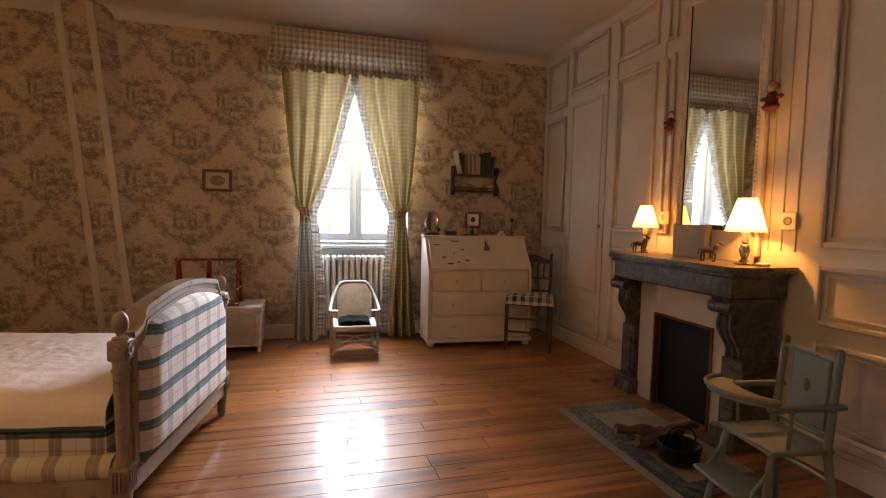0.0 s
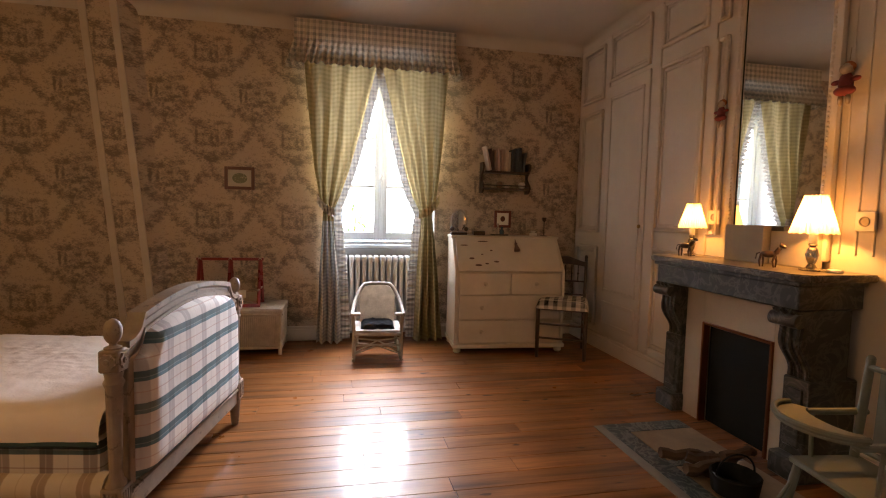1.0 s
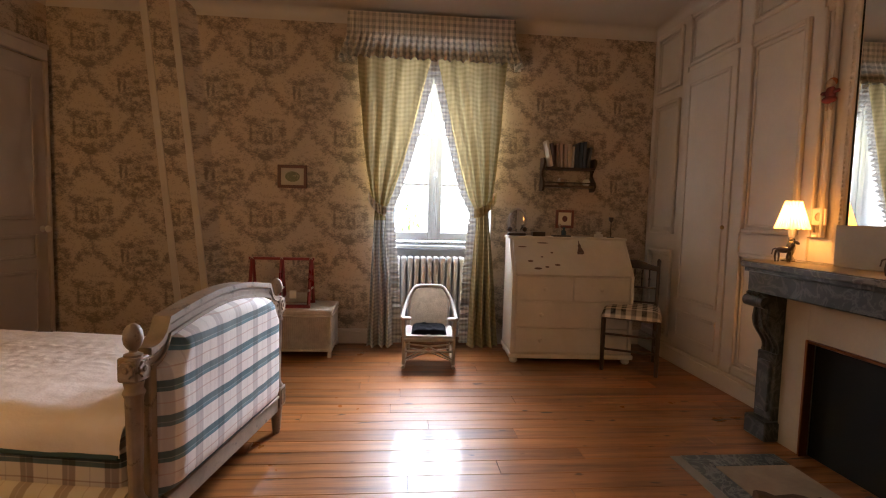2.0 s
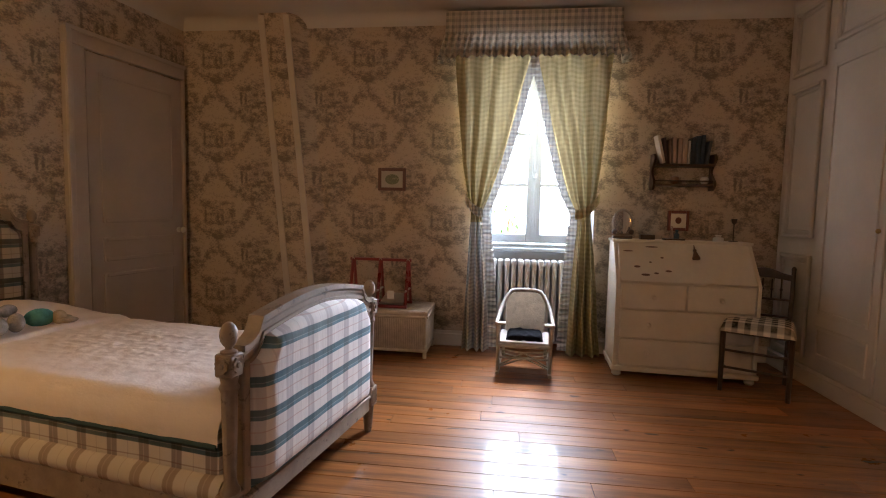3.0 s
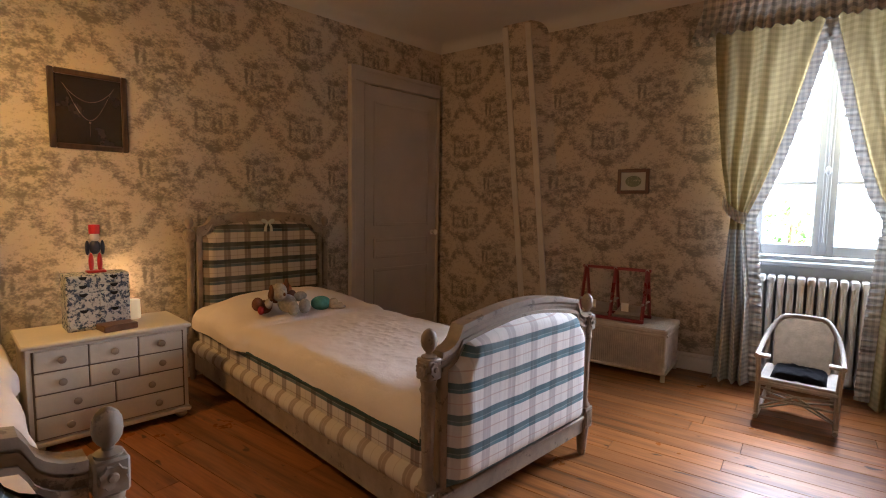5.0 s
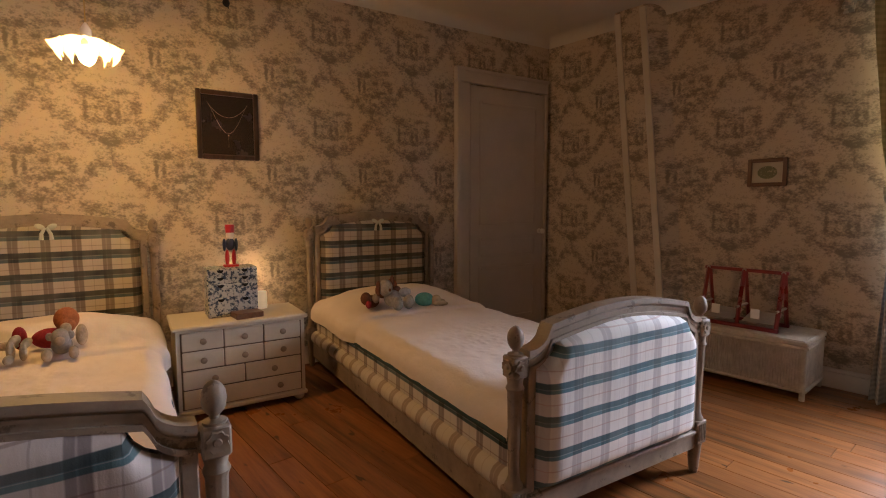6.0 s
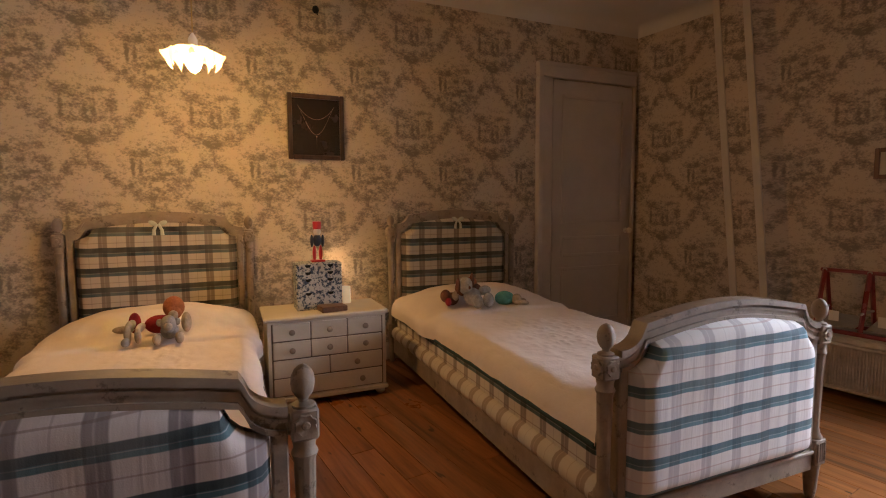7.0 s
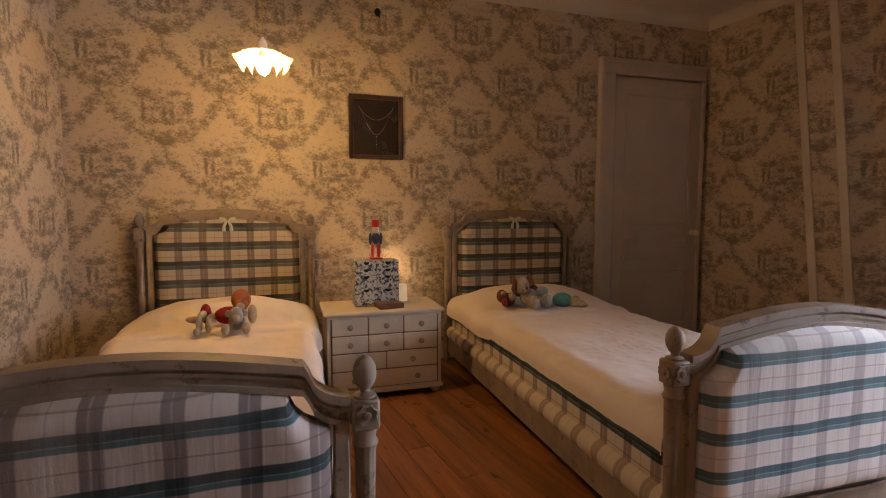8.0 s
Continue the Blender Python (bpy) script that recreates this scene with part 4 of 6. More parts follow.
# framed dark picture with necklaces
pf = thing("picture_frame", WM @ pose(0.0, -2.795, 1.646), "dark framed glazed case holding fine necklaces", "picture")
bm = B()
for a in ((-0.185, -0.155, -0.215, 0.215), (0.155, 0.185, -0.215, 0.215), (-0.155, 0.155, -0.215, -0.185), (-0.155, 0.155, 0.185, 0.215)):
    box(bm, 0.003, 0.032, *a, 0.006)
part("frame", bm, DARKW, pf)
bm = B()
box(bm, 0.004, 0.014, -0.157, 0.157, -0.187, 0.187, 0)
part("backing", bm, plain("dark_velvet", (0.022, 0.014, 0.012), 0.25, spec=0.6), pf)
for dip, pend in ((0.09, False), (0.19, True)):
    bm = B()
    tube(bm, [(0.017, -0.12 + 0.24 * i / 16, 0.14 - dip * math.sin(math.pi * i / 16) ** (0.8 if not pend else 1.2)) for i in range(17)], 0.0016, 5)
    if pend:
        ball(bm, (0.018, 0, -0.062), 0.008, 0, 8, 6)
        tube(bm, [(0.017, 0, -0.06), (0.017, 0, -0.14)], 0.001, 5)
    part("necklace", bm, SILVER, pf, "thin silver chain")

# hanging lamp over the second bed
PL = WM @ pose(0.85, -3.475, -0.112)
pend = thing("pendant_lamp", PL, "lit pendant lamp with a ruffled opal glass shade", "lamp")
bm = B()
def frill_edge(r, z, a, i):
    k = (i / 7) ** 2
    return 0.86 * r * (1 + 0.22 * k * math.cos(9 * a)), z + 0.034 * k * math.cos(9 * a + 0.6 * math.sin(2 * a))
lathe(bm, [(0.020, 1.955), (0.046, 1.953), (0.072, 1.947), (0.094, 1.937), (0.110, 1.925), (0.121, 1.911), (0.128, 1.898), (0.132, 1.888)], 88, ruffle=frill_edge)
part("shade", bm, OPAL, pend, "ruffled opal glass shade, lit")
bm = B()
ball(bm, (0, 0, 1.886), (0.034, 0.034, 0.043))
part("bulb", bm, BULB, pend, "lit round bulb")
bm = B()
lathe(bm, [(0.014, 1.925), (0.021, 1.945), (0.021, 1.99), (0.010, 2.01), (0.003, 2.02)], 14)
part("socket", bm, PORC, pend)
bm = B()
tube(bm, [(0, 0, 2.01), (0.002, 0, 2.3), (0, 0, H + 0.14)], 0.0025, 6)
part("cord", bm, BRASS, pend)
bm = B()
lathe(bm, [(0.004, 2.195), (0.012, 2.20), (0.026, 2.225), (0.036, 2.27), (0.038, 2.29)], 18)
part("counterweight", bm, PORC, pend, "white porcelain cup on the cord")
bulb_light("pendant_bulb", PL @ Vector((0, 0, 1.825)), 68, (1.0, 0.53, 0.11), 0.05)

bm = B()
ball(bm, (0.012, 0, 0), (0.014, 0.022, 0.026), 0, 10, 7)
tube(bm, [(0.012, 0.004, 0.0), (0.02, 0.012, -0.035)], 0.008, 6, 0.003)
solo("wall_hook", bm, BLACKM, WM @ pose(0.0, -2.78, 2.41), "small dark hook high on the papered wall", "hook")

# ---- north side ----
trunk = thing("wicker_trunk", pose(1.73, -0.225, 0), "pale wicker blanket chest with a lid", "chest")
TX, TY, TH_ = 0.47, 0.20, 0.355
bm = B()
box(bm, -TX + 0.012, TX - 0.012, -TY + 0.012, TY - 0.012, 0.05, TH_ - 0.035, 0.004)
part("body", bm, WICKER, trunk)
bm = B()
n = 64
for i in range(n):
    x = -TX + 0.03 + (2 * TX - 0.06) * i / (n - 1)
    tube(bm, [(x, -TY + 0.010, 0.06), (x, -TY + 0.006, 0.18), (x, -TY + 0.010, TH_ - 0.04)], 0.0048, 5)
for i in range(24):
    y = -TY + 0.03 + (2 * TY - 0.06) * i / 23
    tube(bm, [(TX - 0.010, y, 0.06), (TX - 0.006, y, 0.18), (TX - 0.010, y, TH_ - 0.04)], 0.0048, 5)
tagged(part("woven_cane", bm, WICKER, trunk), kind="stuff")
for x in (-TX + 0.015, TX - 0.015):
    for y in (-TY + 0.015, TY - 0.015):
        bm = B()
        tube(bm, [(x, y, 0), (x, y, TH_ - 0.03)], 0.015, 10)
        part("leg", bm, WICKER, trunk)
bm = B()
box(bm, -TX - 0.006, TX + 0.006, -TY - 0.006, TY + 0.006, TH_ - 0.034, TH_, 0.008)
lid = part("lid", bm, WICKER, trunk)
bm = B()
for i in range(40):
    y = -TY + 2 * TY * i / 39
    box(bm, -TX + 0.01, TX - 0.01, y - 0.0035, y + 0.0035, TH_ - 0.004, TH_ + 0.002, 0.001)
tagged(part("lid_weave", bm, WICKER, lid), kind="stuff")
bm = B()
for z in (0.055, TH_ - 0.045):
    tube(bm, [(-TX + 0.01, -TY + 0.004, z), (TX - 0.01, -TY + 0.004, z)], 0.011, 8)
    tube(bm, [(TX - 0.004, -TY + 0.01, z), (TX - 0.004, TY - 0.01, z)], 0.011, 8)
part("edge_binding", bm, WICKER, trunk)

rack = thing("red_rack", pose(1.797, -0.235, TH_ + 0.003), "red lacquered wooden rack with cream pegs on the wicker trunk", "rack")
RXH = 0.235
bm = B()
box(bm, -RXH - 0.01, RXH + 0.01, -0.012, 0.012, 0.348, 0.370, 0.004)
part("top_rail", bm, REDW, rack)
for x in (-RXH + 0.015, 0.0, RXH - 0.015):
    for s in (-1, 1):
        bm = B()
        a, b = Vector((x, s * 0.105, 0.02)), Vector((x, s * 0.012, 0.36))
        tube(bm, [a, b], 0.013, 4)
        part("leg", bm, REDW, rack)
    bm = B()
    tube(bm, [(x, -0.125, 0.13), (x, 0.08, 0.13)], 0.008, 8)
    part("peg", bm, CANE, rack, "cream peg")
    bm = B()
    ball(bm, (x, -0.014, 0.358), (0.013, 0.006, 0.013), 0, 10, 6)
    part("cap", bm, CANE, rack)
for s in (-1, 1):
    bm = B()
    box(bm, -RXH, RXH, s * 0.11 - 0.014, s * 0.11 + 0.014, 0.0, 0.024, 0.003)
    part("base_rail", bm, REDW, rack)
for x in (-0.115, 0.115):
    bm = B()
    box(bm, x - 0.09, x + 0.09, -0.10, 0.10, 0.030, 0.036, 0.002, pose(0, 0, 0.03, 12, 0, 0))
    part("tray", bm, CANE, rack)
    bm = B()
    box(bm, x - 0.03, x + 0.02, -0.132, -0.128, 0.075, 0.135, 0.001)
    part("tag", bm, PORC, rack, "white paper tag")

pic = thing("small_picture", pose(1.825, 0, 1.356), "small red-brown framed print of a green oval", "picture")
bm = B()
for a in ((-0.115, -0.090, -0.092, 0.092), (0.090, 0.115, -0.092, 0.092), (-0.090, 0.090, -0.092, -0.067), (-0.090, 0.090, 0.067, 0.092)):
    box(bm, a[0], a[1], -0.022, -0.002, a[2], a[3], 0.003)
part("frame", bm, plain("mahogany_frame", (0.11, 0.038, 0.022), 0.4), pic)
bm = B()
box(bm, -0.10, 0.10, -0.010, -0.003, -0.075, 0.075, 0)
part("mount", bm, plain("cream_mount", (0.48, 0.43, 0.34), 0.7), pic)
bm = B()
lathe(bm, [(0.058, 0.0), (0.056, 0.002), (0.0, 0.0025)], 28)
bmesh.ops.transform(bm, matrix=pose(0, -0.010, 0, 90, 0, 0) @ Matrix.Diagonal((1, 0.72, 1, 1)), verts=bm.verts[:])
part("print", bm, plain("green_print", (0.16, 0.17, 0.09), 0.6, dirt=((0.40, 0.36, 0.24), 60, 0.55)), pic)

# curtains and pelmet
def curtain(side):
    o = thing("curtain", pose(0, 0, 0), "yellow checked curtain with a frilled edge, tied back", "curtain", "pair of curtains")
    if side < 0:
        ks = [(2.32, 2.335, 2.925), (2.0, 2.36, 2.845), (1.75, 2.385, 2.785), (1.45, 2.42, 2.705), (1.25, 2.455, 2.635), (1.10, 2.49, 2.575), (1.0, 2.485, 2.585), (0.6, 2.465, 2.625), (0.25, 2.45, 2.645), (0.01, 2.44, 2.655)]
    else:
        ks = [(2.32, 3.525, 2.955), (2.0, 3.50, 3.035), (1.75, 3.485, 3.09), (1.45, 3.46, 3.165), (1.25, 3.435, 3.225), (1.10, 3.40, 3.30), (1.0, 3.41, 3.30), (0.6, 3.455, 3.275), (0.25, 3.485, 3.26), (0.01, 3.51, 3.255)]
    zs = [k[0] for k in ks][::-1]
    xo = [k[1] for k in ks][::-1]
    xi = [k[2] for k in ks][::-1]

    def edge(z):
        return np.interp(z, zs, xo), np.interp(z, zs, xi)

    def f(u, v):
        z = 2.32 - 2.31 * v
        a, b = edge(z)
        wid = abs(b - a)
        amp = 0.022 + 0.018 * min(1, 0.2 / max(wid, 0.05)) + (0.012 if z < 0.9 else 0)
        ph = 6.6 * math.pi * u + 1.7 * noise.noise((u * 3, z * 1.2, side))
        belly = 0.05 * math.exp(-((z - 1.45) / 0.35) ** 2) * math.sin(math.pi * u) + (0.05 if z < 0.9 else 0.05 * max(0, 1 - (z - 0.9) / 0.3))
        return (a + (b - a) * u + 0.004 * noise.noise((u * 8, z * 3, 5)), -0.115 + amp * math.sin(ph) - belly * 0.5, z)

    bm = B()
    cut = 0.56 if side < 0 else 1.0
    sheet(bm, 90, 70, lambda u, v: f(u, v * cut))
    part("cloth", bm, CURT, o)
    if side < 0:
        bm = B()
        sheet(bm, 90, 50, lambda u, v: f(u, cut + (1 - cut) * v))
        part("tail", bm, FRILL, o, "pale checked tail below the tie")
    bm = B()

    def fr(u, v):
        z = 2.31 - 2.28 * u
        a, b = edge(z)
        d = (0.060 + (0.012 if z < 1.02 else 0)) * (1 if side < 0 else -1)
        p = f(1.0, (2.32 - z) / 2.31)
        return (p[0] - d * 0.1 + d * v, p[1] - 0.008 + v * 0.022 * math.sin(u * 330 + 0.5 * math.sin(u * 60)), z + 0.006 * v * math.sin(u * 210))

    sheet(bm, 330, 4, fr)
    part("frill", bm, FRILL, o, "pale ruffled frill")
    bm = B()
    x0, x1 = edge(1.10)
    lo, hi = (x0 - 0.05, x1 + 0.01) if side < 0 else (x1 - 0.02, x0 + 0.055)
    n = 16

    def tie(u, v):
        x = lo + (hi - lo) * u
        k = (u if side < 0 else 1 - u)
        z = 1.10 + (0.11 * (1 - k) ** 2 if side < 0 else 0.13 * (1 - k) ** 2) + (v - 0.5) * 0.075
        return (x, -0.165 - 0.028 * math.sin(math.pi * u) + 0.006 * math.sin(u * 40 + v * 2), z - 0.0)

    sheet(bm, n * 2, 5, tie)
    part("tie_back", bm, FRILL if side < 0 else CURT, o, "gathered cloth tie-back")
    return o


curtain(-1)
curtain(1)
pel = thing("pelmet", pose(0, 0, 0), "gathered blue and cream check pelmet over the window", "pelmet")


def valance(z0, z1, xa, xb, out, folds, flare, amp):
    path = [(xa, -0.003), (xa, -out), (xb, -out), (xb, -0.003)]
    seg = [out, xb - xa, out]
    tot = sum(seg)

    def f(u, v):
        s = u * tot
        i = 0
        while i < 2 and s > seg[i]:
            s -= seg[i]
            i += 1
        k = s / seg[i]
        x = path[i][0] + (path[i + 1][0] - path[i][0]) * k
        y = path[i][1] + (path[i + 1][1] - path[i][1]) * k
        z = z1 + (z0 - z1) * v
        wv = amp * math.sin(u * folds * 6.283 + 1.5 * noise.noise((u * 25, 0, 1))) * (0.3 + 0.7 * v)
        ox, oy = ((-1, 0), (0, -1), (1, 0))[i]
        fl = flare * v
        return (x + ox * (wv + fl) + (fl * (2 * k - 1) if i == 1 else 0), y + oy * (wv + fl), z + 0.008 * v * math.sin(u * folds * 3.1 + 1) - 0.012 * (u - 0.5) * 0)

    bm = B()
    sheet(bm, 420, 10, f)
    return bm


part("heading", valance(2.450, 2.625, 2.262, 3.57, 0.145, 60, 0.004, 0.005), PELM, pel)
part("valance", valance(2.270, 2.460, 2.258, 3.575, 0.150, 34, 0.050, 0.026), PELM, pel, "gathered check frill")
bm = B()
box(bm, 2.262, 3.548, -0.13, -0.003, 2.585, 2.603, 0.002)
part("board", bm, BROWNW, pel)

# radiator
rad = thing("radiator", pose(2.975, 0.105, 0), "white cast-iron column radiator under the window", "radiator")
n = 12
for i in range(n):
    x = -0.30 + 0.60 * i / (n - 1)
    bm = B()
    for y in (-0.055, 0.0, 0.055):
        tube(bm, [(x, y, 0.09), (x, y, 0.70)], 0.019, 8)
    for z in (0.09, 0.695):
        box(bm, x - 0.022, x + 0.022, -0.075, 0.075, z - 0.028, z + 0.028, 0.014)
    part("section", bm, RADP, rad)
for x in (-0.30, 0.30):
    bm = B()
    box(bm, x - 0.016, x + 0.016, -0.055, 0.055, 0.0, 0.075, 0.008)
    part("foot", bm, RADP, rad)
bm = B()
tube(bm, [(-0.30, 0, 0.69), (-0.37, 0, 0.69), (-0.40, 0, 0.66), (-0.40, 0, 0.0)], 0.012, 8)
ball(bm, (-0.37, -0.02, 0.69), (0.02, 0.03, 0.02))
part("pipe", bm, RADP, rad, "white pipe with a valve")

# child's cane rocking chair
rk = thing("rocking_chair", pose(2.918, -0.495, 0, 0, 0, -3), "child's white painted cane rocking chair with a black cushion", "chair")
RW = 0.175
for s in (-1, 1):
    bm = B()
    tube(bm, [(s * RW, 0.27 - 0.50 * i / 12, 0.0125 + 0.014 * ((i - 8) / 6) ** 2) for i in range(13)], 0.012, 8)
    part("rocker", bm, CANE, rk)
    bm = B()
    tube(bm, [(s * RW, -0.19, 0.03), (s * RW, -0.185, 0.22), (s * (RW + 0.008), -0.18, 0.345)], 0.013, 8)
    part("front_leg", bm, CANE, rk)
    bm = B()
    tube(bm, [(s * (RW - 0.02), 0.18, 0.03), (s * (RW - 0.02), 0.15, 0.22)], 0.012, 8)
    part("back_leg", bm, CANE, rk)
    bm = B()
    tube(bm, [(s * RW, -0.18, 0.06), (0, -0.175, 0.155), (-s * RW, -0.18, 0.175)], 0.006, 6)
    tube(bm, [(s * (RW - 0.01), 0.165, 0.05), (0, 0.0, 0.07), (-s * RW, -0.18, 0.05)], 0.005, 6)
    part("brace", bm, CANE, rk)
bm = B()
pts = []
for i in range(25):
    a = math.pi * i / 24
    k = math.sin(a)
    c = math.cos(a)
    pts.append((-(RW + 0.014) * math.copysign(abs(c) ** 0.8, c), -0.19 + 0.36 * k ** 0.8, 0.350 + 0.185 * min(1.0, k * 1.12) ** 1.5))
tube(bm, pts, 0.014, 10)
part("arm_and_back_hoop", bm, CANE, rk)
bm = B()
sheet(bm, 16, 12, lambda u, v: ((u - 0.5) * (0.27 + 0.01 * v), 0.125 + 0.055 * v - 0.02 * (2 * u - 1) ** 2 + 0.003 * math.sin(u * 60) * math.sin(v * 50), 0.23 + 0.295 * v - 0.04 * v * (2 * u - 1) ** 2))
ex = bmesh.ops.solidify(bm, geom=bm.faces[:], thickness=0.012)
part("woven_back", bm, WICKER, rk, "woven cane back")
bm = B()
box(bm, -RW, RW, -0.19, 0.15, 0.205, 0.235, 0.012)
part("seat", bm, CANE, rk)
for x0, x1 in ((-RW, -RW + 0.04), (RW - 0.04, RW)):
    bm = B()
    box(bm, x0 - 0.008, x1 + 0.008, -0.205, -0.15, 0.345, 0.362, 0.005)
    part("arm_cap", bm, CANE, rk)
bm = B()
tube(bm, [(-RW, -0.19, 0.205), (RW, -0.19, 0.205)], 0.014, 8)
tube(bm, [(-RW, -0.185, 0.12), (RW, -0.185, 0.12)], 0.007, 8)
part("front_rail", bm, CANE, rk)
bm = B()
sheet(bm, 24, 20, lambda u, v: ((u - 0.5) * 0.25, -0.165 + 0.25 * v, 0.237 + 0.040 * (max(0, (1 - (2 * u - 1) ** 6) * (1 - (2 * v - 1) ** 6))) ** 0.5 + 0.010 * noise.noise((u * 7, v * 7, 2)) * math.sin(math.pi * u)))
solo("cushion", bm, BLACKC, pose(2.918, -0.495, 0, 0, 0, -3), "crumpled black cushion on the child's rocking chair", "cushion")

# writing desk
desk = thing("writing_desk", pose(4.005, -0.045, 0, 0, 0, -3.5), "cream painted slant-front writing desk with chipped paint", "desk")
DX, D0, D1, DZ0, DZ1 = 0.452, -0.535, -0.325, 0.660, 0.915
bm = B()
def gable(x0, x1):
    o_ = [(-0.13, 0.06), (D0, 0.06), (D0, DZ0), (D1, DZ1), (-0.13, DZ1)]
    slab(bm, o_, x0, x1)
gable(-DX, -DX + 0.022)
gable(DX - 0.022, DX)
box(bm, -DX + 0.022, DX - 0.022, D0 + 0.012, -0.13, 0.06, DZ0 - 0.01, 0.002)
part("carcass", bm, DESKP, desk)
bm = B()
box(bm, -DX - 0.01, DX + 0.01, D1 - 0.01, -0.128, DZ1, DZ1 + 0.02, 0.004)
part("top", bm, DESKP, desk)
bm = B()
ln = math.hypot(D1 - D0, DZ1 - DZ0)
an = math.degrees(math.atan2(DZ1 - DZ0, D1 - D0))
box(bm, -DX + 0.024, DX - 0.024, 0, ln, -0.018, 0.006, 0.004, pose(0, D0, DZ0, an, 0, 0))
part("slant_front", bm, DESKP, desk, "cream flap with chipped dark spots")
for k, (a, b, w, h) in enumerate(((-0.31, 0.12, 0.022, 0.010), (-0.19, 0.07, 0.016, 0.008), (-0.11, 0.09, 0.022, 0.009), (-0.14, 0.20, 0.012, 0.007), (-0.26, 0.055, 0.030, 0.010), (-0.36, 0.25, 0.035, 0.006), (-0.20, 0.29, 0.045, 0.006), (-0.22, 0.16, 0.010, 0.006))):
    bm = B()
    ball(bm, (a, b, 0.0062), (w, h, 0.0008), 0, 9, 4)
    bmesh.ops.transform(bm, matrix=pose(0, D0, DZ0, an, 0, 0), verts=bm.verts[:])
    part("paint_chip", bm, BROWNW, desk, "bare wood where the paint has chipped")
for z0, z1, n in ((0.475, 0.645, 2), (0.275, 0.465, 1), (0.085, 0.265, 1)):
    w = (2 * DX - 0.06) / n
    for i in range(n):
        x0 = -DX + 0.03 + i * w + 0.005
        bm = B()
        box(bm, x0, x0 + w - 0.01, D0 - 0.006, D0 + 0.014, z0, z1, 0.004)
        d = part("drawer", bm, DESKP, desk)
        for k in ((0.5,) if n == 2 else (0.22, 0.78)):
            bm = B()
            ball(bm, (x0 + (w - 0.01) * k, D0 - 0.02, (z0 + z1) / 2), (0.016, 0.014, 0.016), 0, 12, 8)
            part("knob", bm, DESKP, d)
bm = B()
box(bm, -DX - 0.012, DX + 0.012, D0 - 0.015, -0.128, 0.04, 0.075, 0.006)
part("plinth", bm, DESKP, desk)
for x in (-DX + 0.03, DX - 0.03):
    for y in (D0 + 0.03, -0.17):
        bm = B()
        lathe(bm, [(0.02, 0), (0.032, 0.012), (0.030, 0.03), (0.022, 0.04)], 14, (x, y, 0))
        part("foot", bm, DESKP, desk)
bm = B()
lathe(bm, [(0.002, 0.0), (0.006, -0.03), (0.012, -0.045), (0.010, -0.055), (0.026, -0.105), (0.024, -0.112)], 14)
bmesh.ops.transform(bm, matrix=pose(4.055, D1 - 0.025, DZ1 - 0.005, 0, 0, 0) @ pose(0, 0, 0, -(90 - an) * 0.9, 0, 0), verts=bm.verts[:])
solo("tassel", bm, BROWNW, pose(0, -0.062, 0), "dark tassel hanging from the desk key", "tassel")

# things on the desk
ZT = DZ1 + 0.02
bm = B()
box(bm, -0.05, 0.05, -0.03, 0.03, 0, 0.035, 0.004)
solo("trinket_box", bm, DARKW, pose(3.78, -0.27, ZT), "small dark box on the desk", "box")
om = thing("table_mirror", pose(3.61, -0.25, ZT), "small oval mirror on a dark stand", "mirror")
bm = B()
tube(bm, [(0.07 * math.cos(a), 0, 0.115 + 0.095 * math.sin(a)) for a in [2 * math.pi * i / 28 for i in range(29)]], 0.008, 8)
part("frame", bm, CANE, om)
bm = B()
ball(bm, (0, 0.002, 0.115), (0.066, 0.003, 0.09), 0, 20, 10)
part("glass", bm, MIRROR, om)
bm = B()
box(bm, -0.07, 0.07, -0.03, 0.03, 0, 0.022, 0.005)
for x in (-0.06, 0.06):
    ball(bm, (x, -0.02, 0.05), 0.020, 0, 8, 6)
tube(bm, [(0, 0.012, 0.02), (0, 0.012, 0.12)], 0.008, 6)
part("stand", bm, DARKW, om)
sp = thing("stand_picture", pose(4.075, -0.014, 1.075), "small red framed print hanging on the papered wall", "picture")
bm = B()
for a in ((-0.078, -0.056, -0.08, 0.075), (0.056, 0.078, -0.08, 0.075), (-0.056, 0.056, -0.08, -0.055), (-0.056, 0.056, 0.053, 0.075)):
    box(bm, a[0], a[1], -0.012, 0.012, a[2], a[3], 0.004)
part("frame", bm, plain("red_brown_frame", (0.16, 0.035, 0.022), 0.4), sp)
bm = B()
box(bm, -0.058, 0.058, -0.004, 0.006, -0.057, 0.055, 0)
part("mount", bm, PORC, sp)
bm = B()
ball(bm, (0, -0.005, 0.0), (0.024, 0.002, 0.026), 0, 10, 6)
part("print", bm, plain("dark_red_print", (0.10, 0.02, 0.015), 0.6), sp)
for x, h, r, mt_, lb in ((3.95, 0.10, 0.014, GLASS, "clear glass scent bottle"), (3.985, 0.075, 0.018, plain("blue_glass", (0.05, 0.09, 0.12), 0.1), "blue glass bottle on the desk"), (4.27, 0.045, 0.036, PORC, "white lidded powder jar")):
    bm = B()
    lathe(bm, [(r, 0), (r, h * 0.55), (r * 0.5, h * 0.7), (r * 0.45, h * 0.8), (r * 0.7, h * 0.86), (r * 0.6, h), (0.002, h * 1.02)], 14)
    solo("bottle", bm, mt_, pose(x, -0.27, ZT), lb, "bottle")
bm = B()
lathe(bm, [(0.03, 0), (0.03, 0.004), (0.004, 0.008), (0.0035, 0.12), (0.016, 0.135), (0.020, 0.16), (0.017, 0.162), (0.002, 0.14)], 14)
